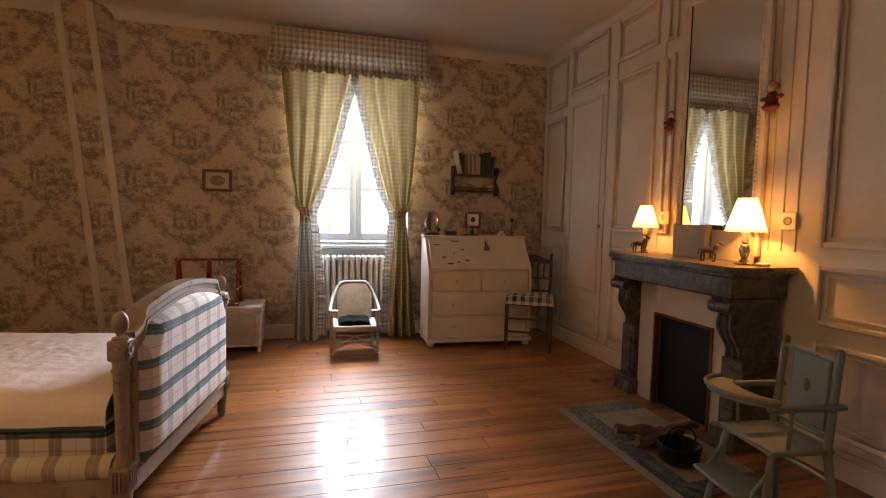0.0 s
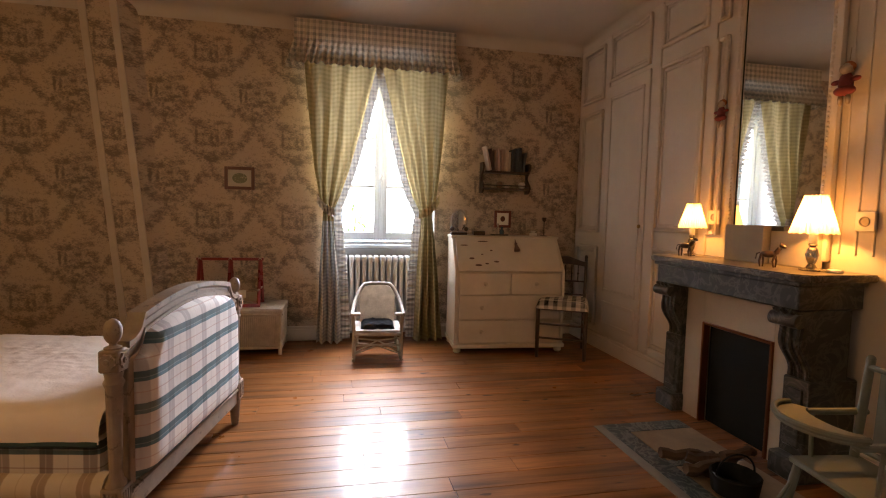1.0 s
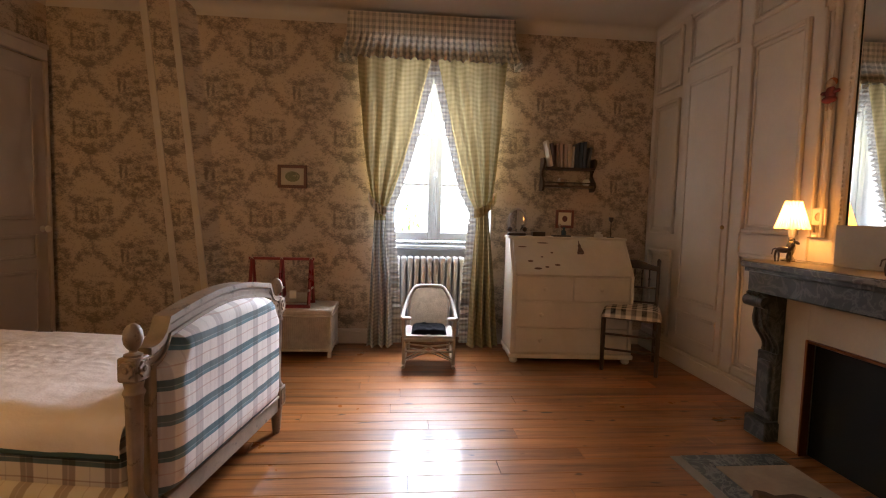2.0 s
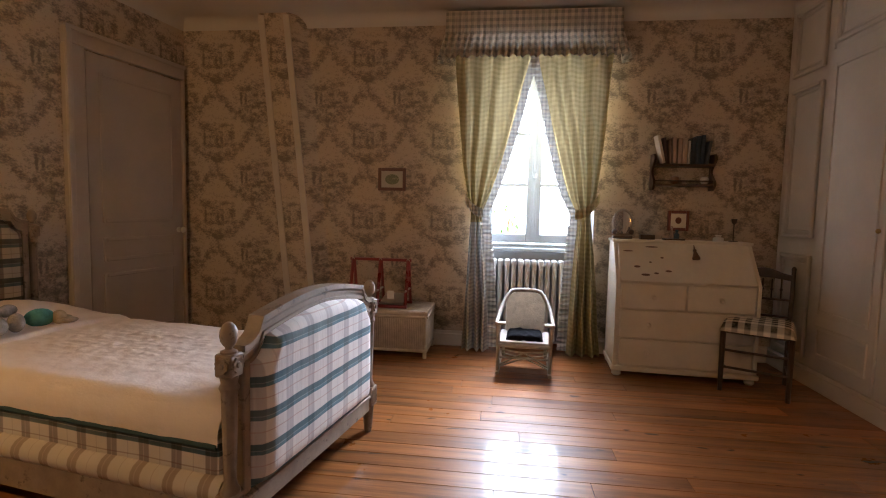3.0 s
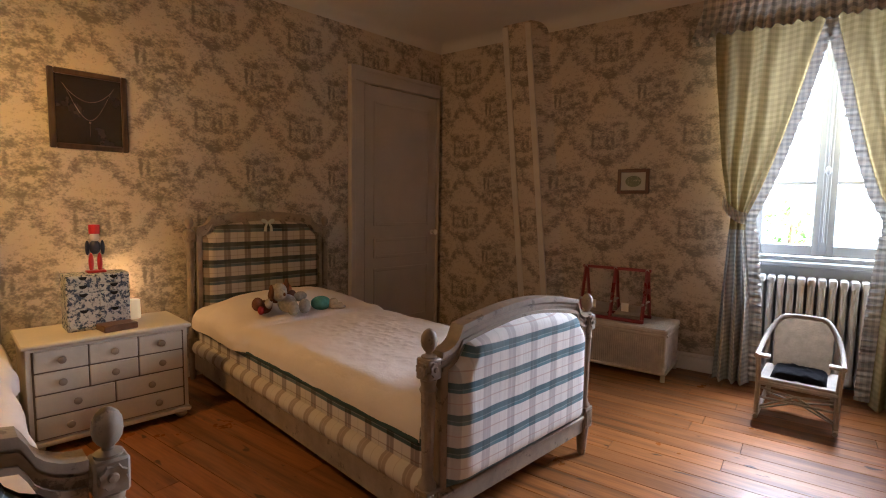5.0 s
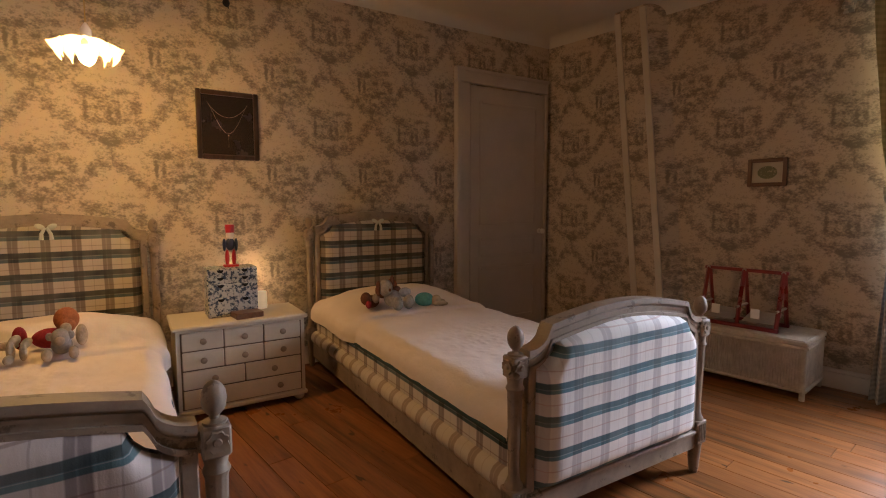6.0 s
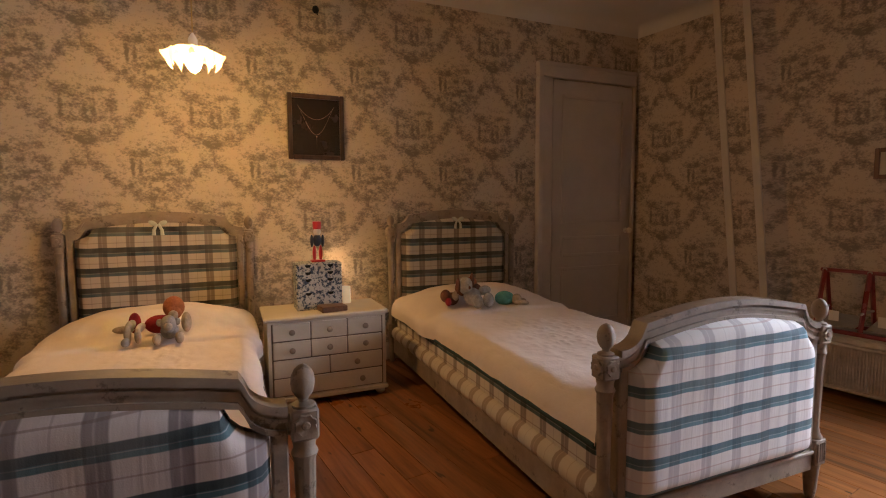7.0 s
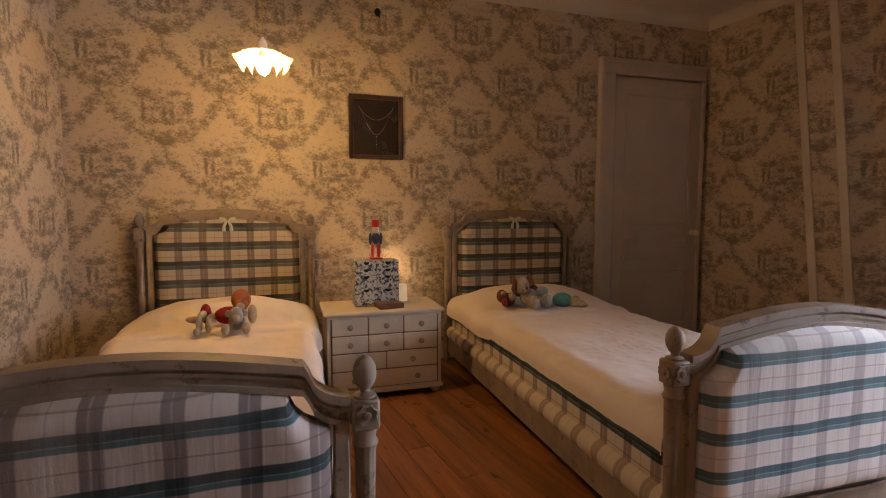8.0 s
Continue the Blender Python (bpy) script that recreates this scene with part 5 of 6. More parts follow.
solo("candlestick", bm, DARKW, pose(4.37, -0.27, ZT), "thin dark candlestick on the desk", "candlestick")
bm = B()
box(bm, -0.07, 0.07, -0.035, 0.035, 0, 0.012, 0.003)
solo("tray", bm, DARKW, pose(3.965, -0.27, ZT - 0.001), "small dark tray under the bottles", "tray")

# wall shelf with books
sh_ = thing("wall_shelf", pose(4.073, 0, 1.322), "dark wooden wall shelf with scrolled ends, holding books", "shelf")
for s in (-1, 1):
    bm = B()
    ol = []
    for i in range(15):
        z = -0.02 + 0.27 * i / 14
        ol.append((-(0.075 + 0.040 * math.sin(z * 34 + 0.6) * (1 if s > 0 else 0.8)), z))
    slab(bm, [(-0.002, -0.02)] + ol + [(-0.002, 0.25)], s * 0.215 - 0.008, s * 0.215 + 0.008)
    part("end", bm, DARKW, sh_)
for z, d in ((0.165, 0.12), (0.02, 0.10)):
    bm = B()
    box(bm, -0.207, 0.207, -d, -0.003, z - 0.008, z + 0.008, 0.002)
    part("shelf_board", bm, DARKW, sh_)
bm = B()
tube(bm, [(-0.207, -0.095, 0.05), (0.207, -0.095, 0.05)], 0.005, 8)
part("rail", bm, DARKW, sh_)
rng = random.Random(3)
x = -0.19
for i, (w, h, c, tilt) in enumerate(((0.020, 0.215, (0.62, 0.55, 0.46), -14), (0.022, 0.19, (0.07, 0.035, 0.03), -6), (0.018, 0.18, (0.20, 0.12, 0.08), -3), (0.026, 0.195, (0.42, 0.30, 0.23), -2), (0.03, 0.19, (0.36, 0.26, 0.18), 0),
                                     (0.034, 0.185, (0.45, 0.36, 0.26), 0), (0.016, 0.17, (0.5, 0.44, 0.36), 0), (0.032, 0.19, (0.025, 0.03, 0.04), 0), (0.03, 0.205, (0.03, 0.045, 0.07), 0), (0.026, 0.21, (0.025, 0.04, 0.07), 1), (0.022, 0.17, (0.05, 0.06, 0.08), 9))):
    bm = B()
    box(bm, 0, w, -0.11, -0.008, 0, h, 0.003)
    box(bm, 0.003, w - 0.003, -0.107, -0.010, h - 0.002, h + 0.0008, 0)
    solo("book", bm, plain("book_cloth_%d" % i, c, 0.6), pose(4.073 + x + (0.03 if tilt < -10 else 0), 0, 1.322 + 0.1735 + (0.001 if tilt == 0 else 0.0035 if tilt > 0 else 0.003), 0, tilt, 0), "hardback book standing on the wall shelf", "book", "books on the shelf")
    x += w + 0.004 + abs(tilt) * 0.0012
bm = B()
lathe(bm, [(0.018, 0), (0.03, 0.015), (0.032, 0.04), (0.02, 0.055)], 14)
solo("pot", bm, PORC, pose(4.23, -0.06, 1.322 + 0.029), "small pale pot on the lower shelf", "pot")
bm = B()
lathe(bm, [(0.02, 0), (0.035, 0.015), (0.03, 0.05), (0.015, 0.06)], 14)
solo("pot", bm, plain("brown_pot", (0.25, 0.14, 0.08), 0.3), pose(4.02, -0.055, 1.322 + 0.029), "small brown pot on the lower shelf", "pot")

# side chair with a check seat
ch = thing("side_chair", pose(4.40, -0.64, 0, 0, 0, -28) @ Matrix.Diagonal((0.95, 0.95, 0.92, 1)), "dark turned wooden chair with a black and white check seat", "chair")
SW = 0.19
for s in (-1, 1):
    bm = B()
    tube(bm, [(s * SW, -0.19, 0), (s * SW, -0.19, 0.12), (s * SW, -0.19, 0.43)], 0.014, 8, 0.018)
    part("front_leg", bm, DARKW, ch)
    bm = B()
    tube(bm, [(s * (SW - 0.02), 0.22, 0), (s * (SW - 0.02), 0.18, 0.43), (s * (SW - 0.015), 0.21, 0.66), (s * (SW - 0.015), 0.235, 0.83)], 0.016, 8, 0.013)
    ball(bm, (s * (SW - 0.015), 0.236, 0.84), (0.015, 0.015, 0.022), 0, 8, 6)
    part("back_post", bm, DARKW, ch)
    for z in (0.14, 0.26):
        bm = B()
        tube(bm, [(s * SW, -0.19, z), (s * (SW - 0.02), 0.205, z)], 0.008, 6)
        part("side_stretcher", bm, DARKW, ch)
for z in (0.17, 0.29):
    bm = B()
    tube(bm, [(-SW, -0.19, z), (SW, -0.19, z)], 0.009, 6)
    part("front_stretcher", bm, DARKW, ch)
for z, d in ((0.50, 0.188), (0.62, 0.205)):
    bm = B()
    tube(bm, [(-SW + 0.02, d, z), (SW - 0.02, d, z)], 0.009, 6)
    part("back_rail", bm, DARKW, ch)
bm = B()
strip(bm, [(-(SW - 0.015) + 2 * (SW - 0.015) * i / 12, 0.755 + 0.02 * math.sin(math.pi * i / 12)) for i in range(13)], [(-(SW - 0.015) + 2 * (SW - 0.015) * i / 12, 0.80 + 0.045 * math.sin(math.pi * i / 12) ** 2) for i in range(13)], -0.010, 0.010)
bmesh.ops.transform(bm, matrix=pose(0, 0.226, 0, 0, 0, 90), verts=bm.verts[:])
part("crest_rail", bm, DARKW, ch)
for i in range(5):
    x = -0.11 + 0.055 * i
    bm = B()
    tube(bm, [(x, 0.205, 0.62), (x, 0.226, 0.765)], 0.006, 6)
    ball(bm, (x, 0.214, 0.69), 0.010, 0, 8, 6)
    part("spindle", bm, DARKW, ch)
bm = B()
box(bm, -SW - 0.01, SW + 0.01, -0.205, 0.19, 0.41, 0.435, 0.006)
part("seat_frame", bm, DARKW, ch)
bm = B()
sheet(bm, 26, 26, lambda u, v: ((u - 0.5) * 2 * (SW + 0.022), -0.222 + 0.41 * v, 0.425 + 0.072 * (max(0, (1 - (2 * u - 1) ** 8) * (1 - (2 * v - 1) ** 8))) ** 0.4))
part("seat", bm, SEATC, ch, "stuffed black and white check seat")

# ---- fireplace ----
MY0, MY1, MZ, FX = -2.715, -1.68, 0.897, 4.42
fp = thing("fireplace", pose(0, 0, 0), "grey marble fireplace with console brackets and a dark firebox", "fireplace")
bm = B()
slabo = [(EX - 0.003, MY0), (FX + 0.05, MY0), (FX, MY0 + 0.05), (FX, MY1 - 0.05), (FX + 0.05, MY1), (EX - 0.003, MY1)]
flat(bm, slabo, MZ - 0.030, MZ)
bmesh.ops.bevel(bm, geom=bm.edges[:], offset=0.006, segments=2, affect="EDGES")
part("mantelshelf", bm, STONE_T, fp, "veined brown marble shelf")
bm = B()
box(bm, FX + 0.045, EX - 0.004, MY0 + 0.055, MY1 - 0.055, MZ - 0.155, MZ - 0.0305, 0.006)
box(bm, FX + 0.030, EX - 0.004, MY0 + 0.040, MY1 - 0.040, MZ - 0.055, MZ - 0.031, 0.006)
part("frieze", bm, STONE, fp)
for y0, y1 in ((MY0 + 0.045, MY0 + 0.185), (MY1 - 0.185, MY1 - 0.045)):
    bm = B()
    prof = []
    for i in range(22):
        k = i / 21
        z = (MZ - 0.157) - 0.30 * k
        xf = FX + 0.035 + 0.10 * k ** 0.7 + 0.016 * math.sin(k * 9.0)
        prof.append((xf, z))
    ol = prof + [(EX - 0.06, MZ - 0.457), (EX - 0.06, MZ - 0.157)]
    a = [bm.verts.new((x, y0 + 0.012, z)) for x, z in ol]
    b = [bm.verts.new((x, y1 - 0.012, z)) for x, z in ol]
    bm.faces.new(a)
    bm.faces.new(b[::-1])
    for i in range(len(ol)):
        j = (i + 1) % len(ol)
        bm.faces.new((a[i], b[i], b[j], a[j]))
    bracket = part("console_bracket", bm, STONE, fp, "carved marble scroll bracket")
    for k in range(3):
        yy = y0 + 0.035 + k * (y1 - y0 - 0.07) / 2
        bm = B()
        tube(bm, [(x - 0.004, yy, z) for x, z in prof], 0.010, 6)
        part("reed", bm, STONE, bracket)
    bm = B()
    tube(bm, [(FX + 0.055, y0 + 0.004, MZ - 0.20), (FX + 0.055, y1 - 0.004, MZ - 0.20)], 0.030, 14)
    part("scroll", bm, STONE, bracket)
    bm = B()
    box(bm, FX + 0.125, EX - 0.004, y0 + 0.008, y1 - 0.008, 0.10, MZ - 0.458, 0.006)
    box(bm, FX + 0.115, FX + 0.13, y0 + 0.03, y1 - 0.03, 0.14, MZ - 0.50, 0.006)
    part("jamb", bm, STONE, fp)
    bm = B()
    box(bm, FX + 0.085, EX - 0.004, y0 - 0.006, y1 + 0.006, 0.0, 0.0995, 0.008)
    part("plinth_block", bm, STONE, fp)
IY0, IY1 = MY0 + 0.18, MY1 - 0.18
OY0, OY1, OZ, PX = IY0 + 0.085, IY1 - 0.14, 0.555, FX + 0.16
bm = B()
box(bm, PX, EX - 0.004, IY0, OY0, 0.0, MZ - 0.156, 0.002)
part("surround", bm, PLAST, fp, "beige plaster surround")
bm = B()
box(bm, PX, EX - 0.004, OY1, IY1, 0.0, MZ - 0.156, 0.002)
part("surround", bm, PLAST, fp, "beige plaster surround")
bm = B()
box(bm, PX, EX - 0.004, OY0, OY1, OZ, MZ - 0.156, 0.002)
part("surround", bm, PLAST, fp, "beige plaster surround")
bm = B()
for a in ((OY0, OY0 + 0.014, 0, OZ), (OY1 - 0.014, OY1, 0, OZ), (OY0 + 0.014, OY1 - 0.014, OZ - 0.014, OZ)):
    box(bm, PX - 0.012, PX + 0.03, *a, 0.003)
part("metal_edge", bm, COPPER, fp, "copper edge strip")
bm = B()
box(bm, PX + 0.045, PX + 0.055, OY0 + 0.001, OY1 - 0.001, 0.0, OZ - 0.001, 0.001)
part("fire_screen", bm, BLACKM, fp, "black metal fire curtain, closed")
# hearth set in the floor
HX0, HY0, HY1 = 3.95, -2.95, -1.995
he = thing("hearth", pose(0, 0, 0), "flat stone hearth with a green marble border", "hearth", kind="structure")
bm = B()
box(bm, HX0, HX0 + 0.05, HY0, HY1, 0.001, 0.006, 0.001)
part("border", bm, plain("grey_border_stone", (0.22, 0.19, 0.15), 0.6), he)
for a, mtl, nm in (((HX0 + 0.05, HX0 + 0.15, HY0, HY1), STONE_H, "marble_strip"), ((HX0 + 0.15, 4.46, HY1 - 0.10, HY1), STONE_H, "marble_strip"), ((HX0 + 0.15, 4.46, HY0, HY0 + 0.10), STONE_H, "marble_strip"),
                   ((HX0 + 0.153, 4.46, HY1 - 0.40, HY1 - 0.103), HEARTH, "hearth_tile"), ((HX0 + 0.153, 4.46, HY1 - 0.455, HY1 - 0.403), STONE_H, "marble_strip"), ((HX0 + 0.153, 4.46, HY0 + 0.103, HY1 - 0.458), HEARTH, "hearth_tile")):
    bm = B()
    box(bm, *a, 0.001, 0.008, 0.0015)
    part(nm, bm, mtl, he)
LOG = glossy_wood("log_bark", (0.10, 0.055, 0.03), "x", 0.8)
lg = random.Random(8)
for i in range(7):
    bm = B()
    L = lg.uniform(0.14, 0.26)
    n = 6
    tube(bm, [(L * (k / n - 0.5), 0.010 * lg.uniform(-1, 1), 0.010 * lg.uniform(-1, 1)) for k in range(n + 1)], 0.024, 7, 0.018)
    z = 0.035 + 0.034 * (i // 3)
    solo("log", bm, LOG, pose(4.22 + 0.10 * lg.uniform(-1, 1), -2.52 + 0.055 * (i % 3) - 0.05, z, 0, 0, lg.uniform(-30, 60)), "small split firewood log on the hearth", "firewood", "firewood on the hearth")
bm = B()
lathe(bm, [(0.055, 0), (0.085, 0.02), (0.095, 0.09), (0.088, 0.095), (0.075, 0.03), (0.0, 0.02)], 18)
tube(bm, [(0.09 * math.cos(a), 0, 0.09 + 0.08 * math.sin(a)) for a in [math.pi * i / 12 for i in range(13)]], 0.004, 6)
solo("coal_scuttle", bm, BLACKM, pose(4.18, -2.70, 0.008), "black iron coal scuttle on the hearth", "scuttle")

# mirror
mr = thing("wall_mirror", pose(EX, 0, 0), "tall mirror set in a cream frame over the fireplace", "mirror")
RY0, RY1, RZ0, RZ1 = -2.445, -1.935, 0.93, 2.40
bm = B()
box(bm, -0.018, -0.006, RY0, RY1, RZ0, RZ1, 0)
part("glass", bm, MIRROR, mr, "clear mirror glass")
bm = B()
for a in ((RY0 - 0.055, RY0, RZ0, RZ1 + 0.055), (RY1, RY1 + 0.055, RZ0, RZ1 + 0.055), (RY0, RY1, RZ1, RZ1 + 0.055)):
    box(bm, -0.035, -0.002, *a, 0.010)
part("frame", bm, PANEL, mr)
bm = B()
k = RZ0 + 0.01
while k < RZ1:
    ball(bm, (-0.036, RY1 + 0.018, k), 0.008, 0, 6, 4)
    ball(bm, (-0.036, RY0 - 0.018, k), 0.008, 0, 6, 4)
    k += 0.022
tagged(part("beading", bm, PANEL, mr), kind="stuff")
bm = B()
box(bm, -0.02, -0.017, RY0, RY0 + 0.006, RZ0, RZ1, 0)
box(bm, -0.02, -0.017, RY1 - 0.006, RY1, RZ0, RZ1, 0)
part("dark_edge", bm, BLACKM, mr)


def table_lamp(at, hs, power):
    o = thing("table_lamp", pose(*at), "lit table lamp with a cream pleated shade on the mantelshelf", "lamp", "pair of mantel lamps")
    bm = B()
    s = hs
    lathe(bm, [(0.040 * s, 0), (0.042 * s, 0.006), (0.020 * s, 0.014), (0.012 * s, 0.03), (0.018 * s, 0.045), (0.024 * s, 0.07), (0.018 * s, 0.095), (0.010 * s, 0.105), (0.016 * s, 0.112), (0.013 * s, 0.12)], 18)
    part("base", bm, SILVER, o)
    bm = B()
    lathe(bm, [(0.016 * s, 0.12), (0.016 * s, 0.165)], 12)
    part("candle_tube", bm, PORC, o)
    bm = B()
    z0 = 0.165
    lathe(bm, [(0.080 * s, z0), (0.070 * s, z0 + 0.035 * s), (0.058 * s, z0 + 0.075 * s), (0.046 * s, z0 + 0.115 * s), (0.037 * s, z0 + 0.145 * s)], 72, ruffle=lambda r, z, a, i: (r * (1 + 0.025 * math.cos(36 * a)), z + (0.003 * math.cos(18 * a) if i in (0, 4) else 0)))
    part("shade", bm, SHADE, o, "cream pleated shade, glowing")
    bulb_light("lamp_bulb", (at[0], at[1], at[2] + 0.165 + 0.06 * s), power, (1.0, 0.42, 0.07), 0.018)
    return o


table_lamp((4.66, -1.765, MZ), 0.95, 8)
table_lamp((4.645, -2.545, MZ), 1.12, 18)
CARD = plain("beige_card", (0.46, 0.40, 0.31), 0.7)
bm = B()
box(bm, 0, 0.05, -0.125, 0.125, 0, 0.19, 0.003)
solo("card_box", bm, plain("grey_card", (0.33, 0.31, 0.27), 0.7), pose(4.70, -2.10, MZ), "grey cardboard box standing on the mantelshelf", "box")
bm = B()
box(bm, 0, 0.05, -0.12, 0.12, 0, 0.165, 0.003)
solo("card_box", bm, CARD, pose(4.73, -2.36, MZ), "beige cardboard box standing before the mirror", "box")


def horse(at, turn, label):
    bm = B()
    ball(bm, (0, 0, 0.060), (0.036, 0.014, 0.016), 0, 10, 7)
    for x, y, k in ((0.025, 0.008, 0.006), (0.028, -0.008, -0.008), (-0.026, 0.008, 0.004), (-0.028, -0.008, -0.006)):
        tube(bm, [(x, y, 0.058), (x + k, y, 0.028), (x + k * 0.4, y, 0.0)], 0.006, 6, 0.0035)
    tube(bm, [(0.028, 0, 0.066), (0.042, 0, 0.090), (0.046, 0, 0.100)], 0.012, 7, 0.007)
    ball(bm, (0.055, 0, 0.100), (0.016, 0.006, 0.008), 0, 8, 6, pose(0, 0, 0, 0, 30, 0))
    tube(bm, [(-0.034, 0, 0.066), (-0.048, 0, 0.06), (-0.052, 0, 0.035)], 0.004, 5)
    tube(bm, [(0.044, 0.004, 0.105), (0.044, 0.004, 0.116)], 0.003, 5)
    return solo("horse_figurine", bm, DARKW, pose(at[0], at[1], at[2], 0, 0, turn), label, "ornament", "horse figurines")


horse((4.585, -1.81, MZ), -62, "small dark bronze horse on the mantelshelf")
horse((4.57, -2.395, MZ), -60, "small brown horse figurine on the mantelshelf")
bm = B()
tube(bm, [(4.66, -1.80, MZ + 0.004), (4.68, -1.87, MZ + 0.003), (4.69, -1.93, MZ + 0.003), (4.68, -1.96, MZ + 0.003)], 0.003, 6)
solo("lamp_cord", bm, PORC, Matrix(), "white lamp cord lying on the mantelshelf", "cable")
bm = B()
box(bm, -0.014, 0.014, -0.03, 0.03, 0, 0.016, 0.006)
tube(bm, [(0, 0.03, 0.008), (0.03, 0.08, 0.004), (0.06, 0.11, 0.003)], 0.003, 6)
solo("cord_switch", bm, PORC, pose(4.66, -2.64, MZ, 0, 0, 15), "white inline switch on the mantelshelf", "switch")
for y, z in ((-1.785, 1.125), (-2.648, 1.117)):
    so = thing("wall_socket", pose(EX - 0.013, y, z), "white square wall socket", "socket", "wall sockets")
    bm = B()
    box(bm, -0.010, 0.0, -0.042, 0.042, -0.042, 0.042, 0.005)
    part("plate", bm, PORC, so)
    bm = B()
    lathe(bm, [(0.022, 0.0), (0.022, 0.004), (0.018, 0.0045), (0.016, 0.001), (0.0, 0.001)], 18)
    bmesh.ops.transform(bm, matrix=pose(-0.010, 0, 0, 0, -90, 0), verts=bm.verts[:])
    part("outlet", bm, CANE, so)
for y, z, s in ((-1.81, 1.725, 0.8), (-2.535, 1.715, 0.95)):
    bm = B()
    for at, r, mi in [((-0.03, 0, 0), (0.022, 0.034, 0.05), 1), ((-0.035, 0, -0.035), (0.028, 0.05, 0.024), 1), ((-0.032, 0, 0.062), (0.026, 0.028, 0.028), 0), ((-0.022, 0, 0.072), (0.024, 0.031, 0.026), 2),
                      ((-0.032, 0.045, 0.01), (0.012, 0.025, 0.012), 1), ((-0.032, -0.045, 0.01), (0.012, 0.025, 0.012), 1), ((-0.034, 0.018, -0.075), (0.010, 0.011, 0.028), 0), ((-0.034, -0.018, -0.075), (0.010, 0.011, 0.028), 0)]:
        ball(bm, tuple(c * s for c in at), tuple(c * s for c in r), mi, 10, 7)
    tube(bm, [(-0.02 * s, 0, 0.08 * s), (-0.012, 0, 0.16 * s)], 0.002, 5)
    solo("hanging_doll", bm, [PLUSH[3], plain("doll_dress", (0.15, 0.02, 0.02), 0.8), PLUSH[4]], pose(EX - 0.012, y, z), "small doll in a dark red dress hanging on the panelling", "doll", "hanging dolls")

# ---- child's high chair ----
hc = thing("high_chair", pose(4.17, -3.17, 0, 0, 0, -8) @ Matrix.Diagonal((0.93, 0.93, 0.93, 1)), "grey green painted child's high chair with a tray", "chair")
HW_ = 0.125
for s in (-1, 1):
    bm = B()
    tube(bm, [(0.15, s * (HW_ + 0.02), 0.0), (0.10, s * HW_, 0.36), (0.13, s * (HW_ - 0.005), 0.72)], 0.015, 10, 0.014)
    ball(bm, (0.13, s * (HW_ - 0.005), 0.724), 0.014, 0, 8, 6)
    part("back_post", bm, GREENP, hc)
    bm = B()
    tube(bm, [(-0.17, s * (HW_ + 0.02), 0.0), (-0.11, s * (HW_ - 0.01), 0.36)], 0.016, 10, 0.014)
    part("front_leg", bm, GREENP, hc)
    bm = B()
    tube(bm, [(-0.155, s * (HW_ + 0.015), 0.10), (0.14, s * (HW_ + 0.015), 0.10)], 0.009, 8)
    part("side_stretcher", bm, GREENP, hc)
    bm = B()
    box(bm, -0.16, 0.15, s * (HW_ + 0.012) - 0.014, s * (HW_ + 0.012) + 0.014, 0.520, 0.540, 0.006)
    part("arm", bm, GREENP, hc)
    bm = B()
    tube(bm, [(-0.06, s * HW_, 0.37), (-0.06, s * (HW_ + 0.008), 0.52)], 0.007, 8)
    part("arm_support", bm, GREENP, hc)
bm = B()
box(bm, -0.135, 0.125, -HW_ - 0.012, HW_ + 0.012, 0.352, 0.374, 0.006)
part("seat", bm, GREENP, hc)
bm = B()
box(bm, 0.105, 0.122, -HW_ + 0.04, HW_ - 0.04, 0.42, 0.69, 0.006, pose(0, 0, 0, 0, 2, 0))
slat = part("back_slat", bm, GREENP, hc)
bm = B()
ball(bm, (0.118, 0, 0.57), (0.003, 0.012, 0.028), 0, 8, 6)
part("keyhole", bm, BROWNW, hc, "dark cut-out in the back")
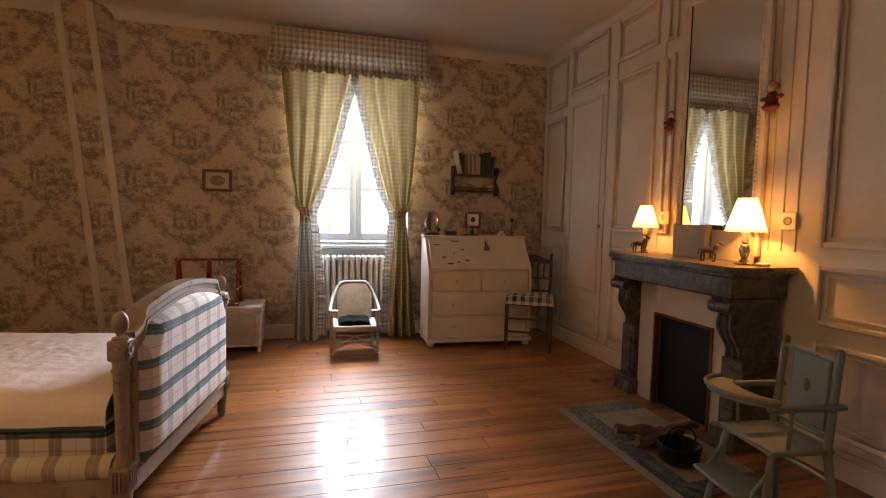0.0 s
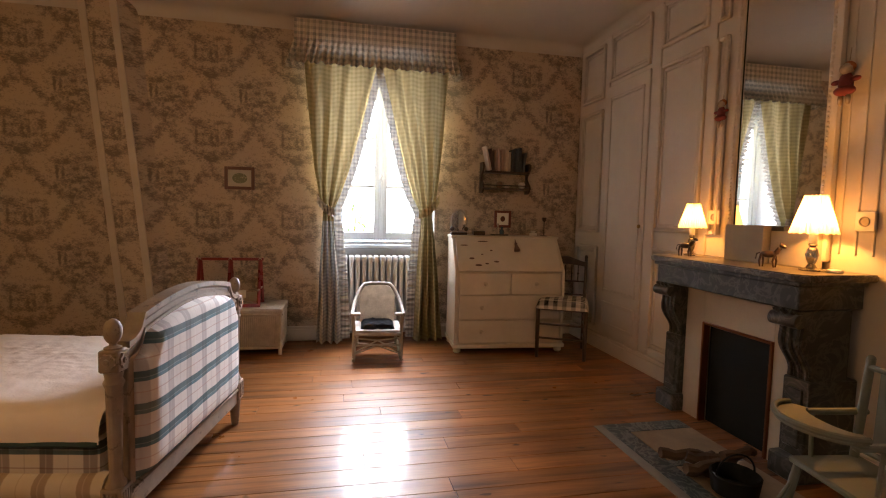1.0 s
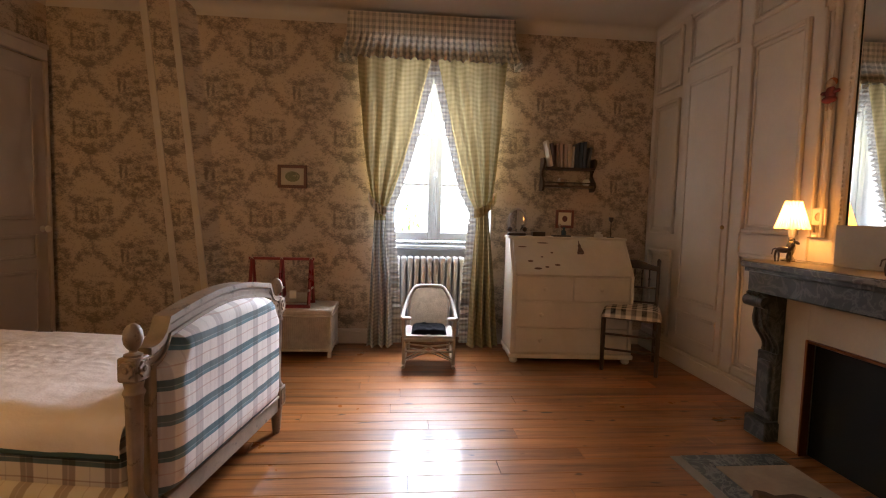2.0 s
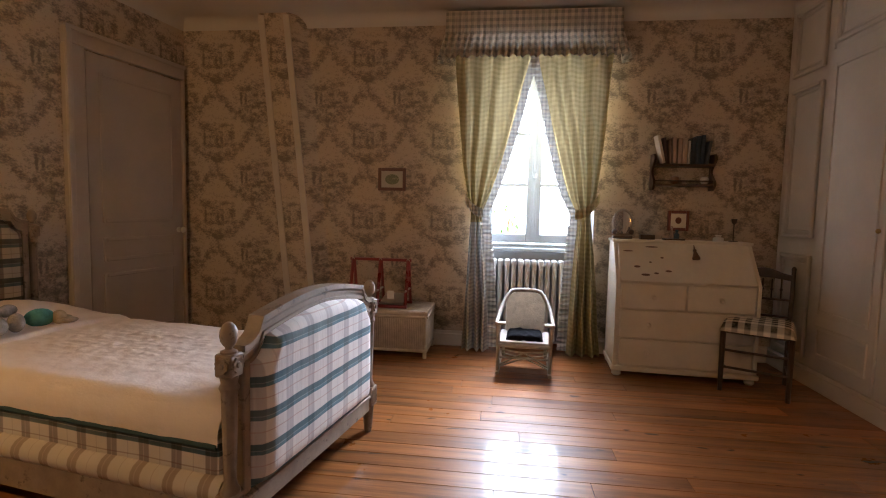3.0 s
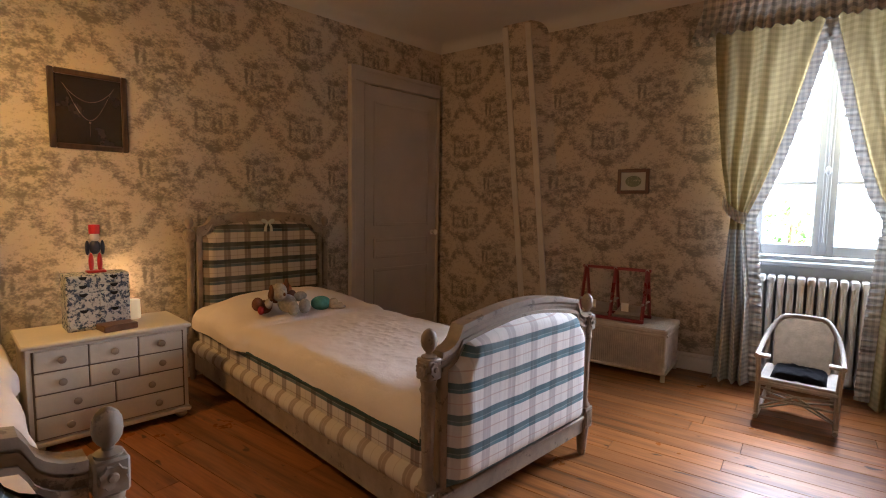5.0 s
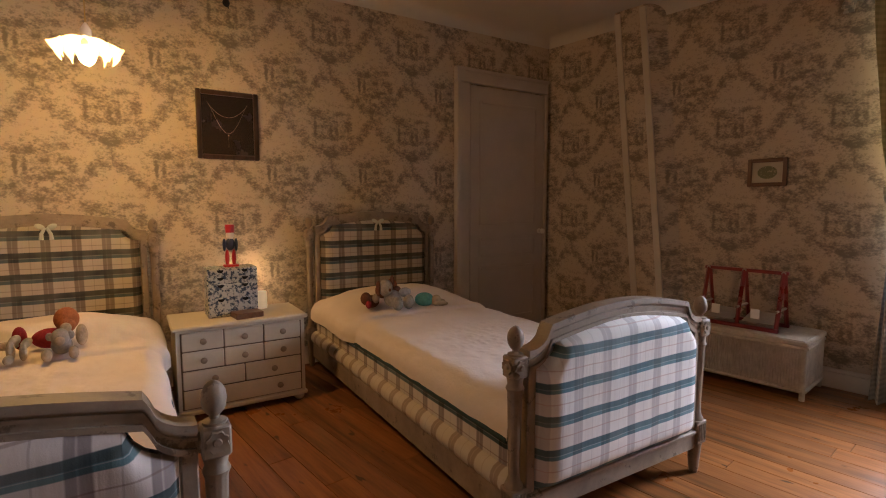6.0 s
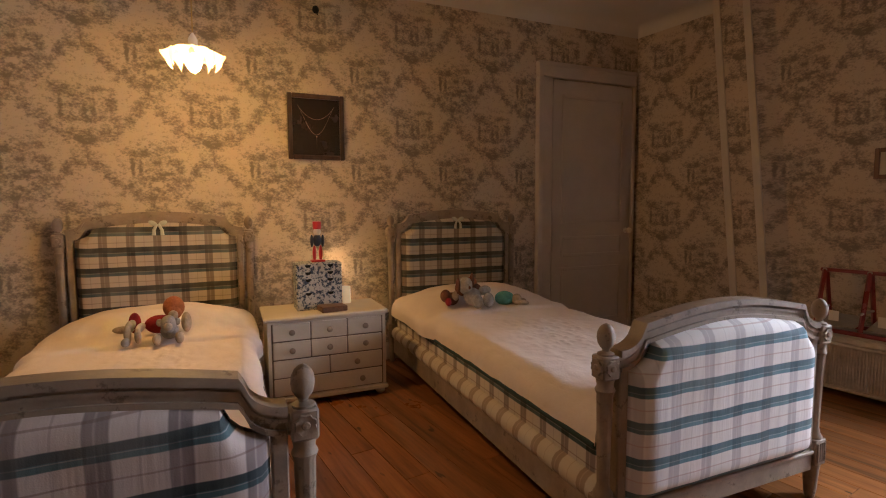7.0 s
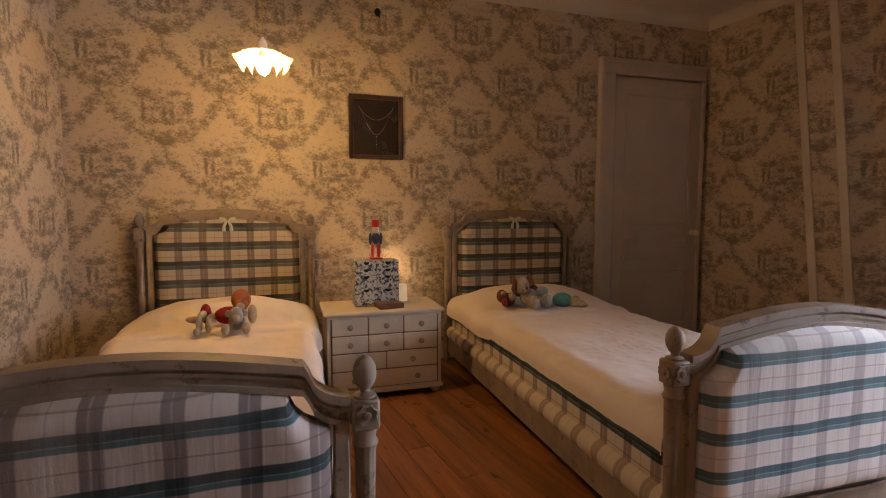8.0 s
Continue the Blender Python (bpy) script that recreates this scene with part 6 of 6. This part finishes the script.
for z in (0.405, 0.695):
    bm = B()
    tube(bm, [(0.112 + (z - 0.4) * 0.05, -HW_ + 0.01, z), (0.112 + (z - 0.4) * 0.05, HW_ - 0.01, z)], 0.011, 8)
    part("back_rail", bm, GREENP, hc)
bm = B()
ol = [(-0.13 - 0.13 * math.sin(a), (HW_ + 0.03) * math.cos(a)) for a in [math.pi * i / 18 for i in range(19)]]
inn = [(-0.10 - 0.045 * math.sin(a), (HW_ - 0.02) * math.cos(a)) for a in [math.pi * i / 18 for i in range(19)]]
flat(bm, ol + inn[::-1], 0.541, 0.556)
part("tray", bm, GREENP, hc)
bm = B()
tube(bm, [(x, y, 0.560) for x, y in ol], 0.011, 8)
part("tray_rim", bm, GREENP, hc)
bm = B()
box(bm, -0.255, -0.10, -HW_ + 0.005, HW_ - 0.005, 0.195, 0.210, 0.005)
part("footrest", bm, GREENP, hc)
for s in (-1, 1):
    bm = B()
    tube(bm, [(-0.20, s * (HW_ - 0.01), 0.19), (-0.12, s * (HW_ - 0.005), 0.30)], 0.007, 8)
    part("footrest_strut", bm, GREENP, hc)
for x, z in ((-0.145, 0.15), (0.13, 0.24)):
    bm = B()
    tube(bm, [(x, -HW_ - 0.01, z), (x, HW_ + 0.01, z)], 0.009, 8)
    part("cross_stretcher", bm, GREENP, hc)

# ---- the boards of the floor ----
rng = random.Random(11)
y = 0.23
while y > -5.5:
    wd = rng.uniform(0.105, 0.135)
    x = -0.75 - rng.uniform(0, 1.5)
    while x < EX:
        ln = rng.uniform(1.6, 2.9)
        x0, x1 = max(x, -0.9), min(x + ln, EX + 0.05)
        if x1 - x0 > 0.06 and y > -4.75 - 0.157 * max(x0, 0):
            bm = B()
            dz = rng.uniform(-0.0004, 0.0)
            bx, by = (x1 - x0) / 2 - 0.0008, wd / 2 - 0.0011
            box(bm, -bx, bx, -by, by, -0.02, dz, 0.0012)
            me = mesh_of("plank", bm, FLOORW, smooth=False)
            o = new("plank", me)
            o.location = ((x0 + x1) / 2, y - wd / 2, 0)
            o.parent = floor
        x += ln
    y -= wd
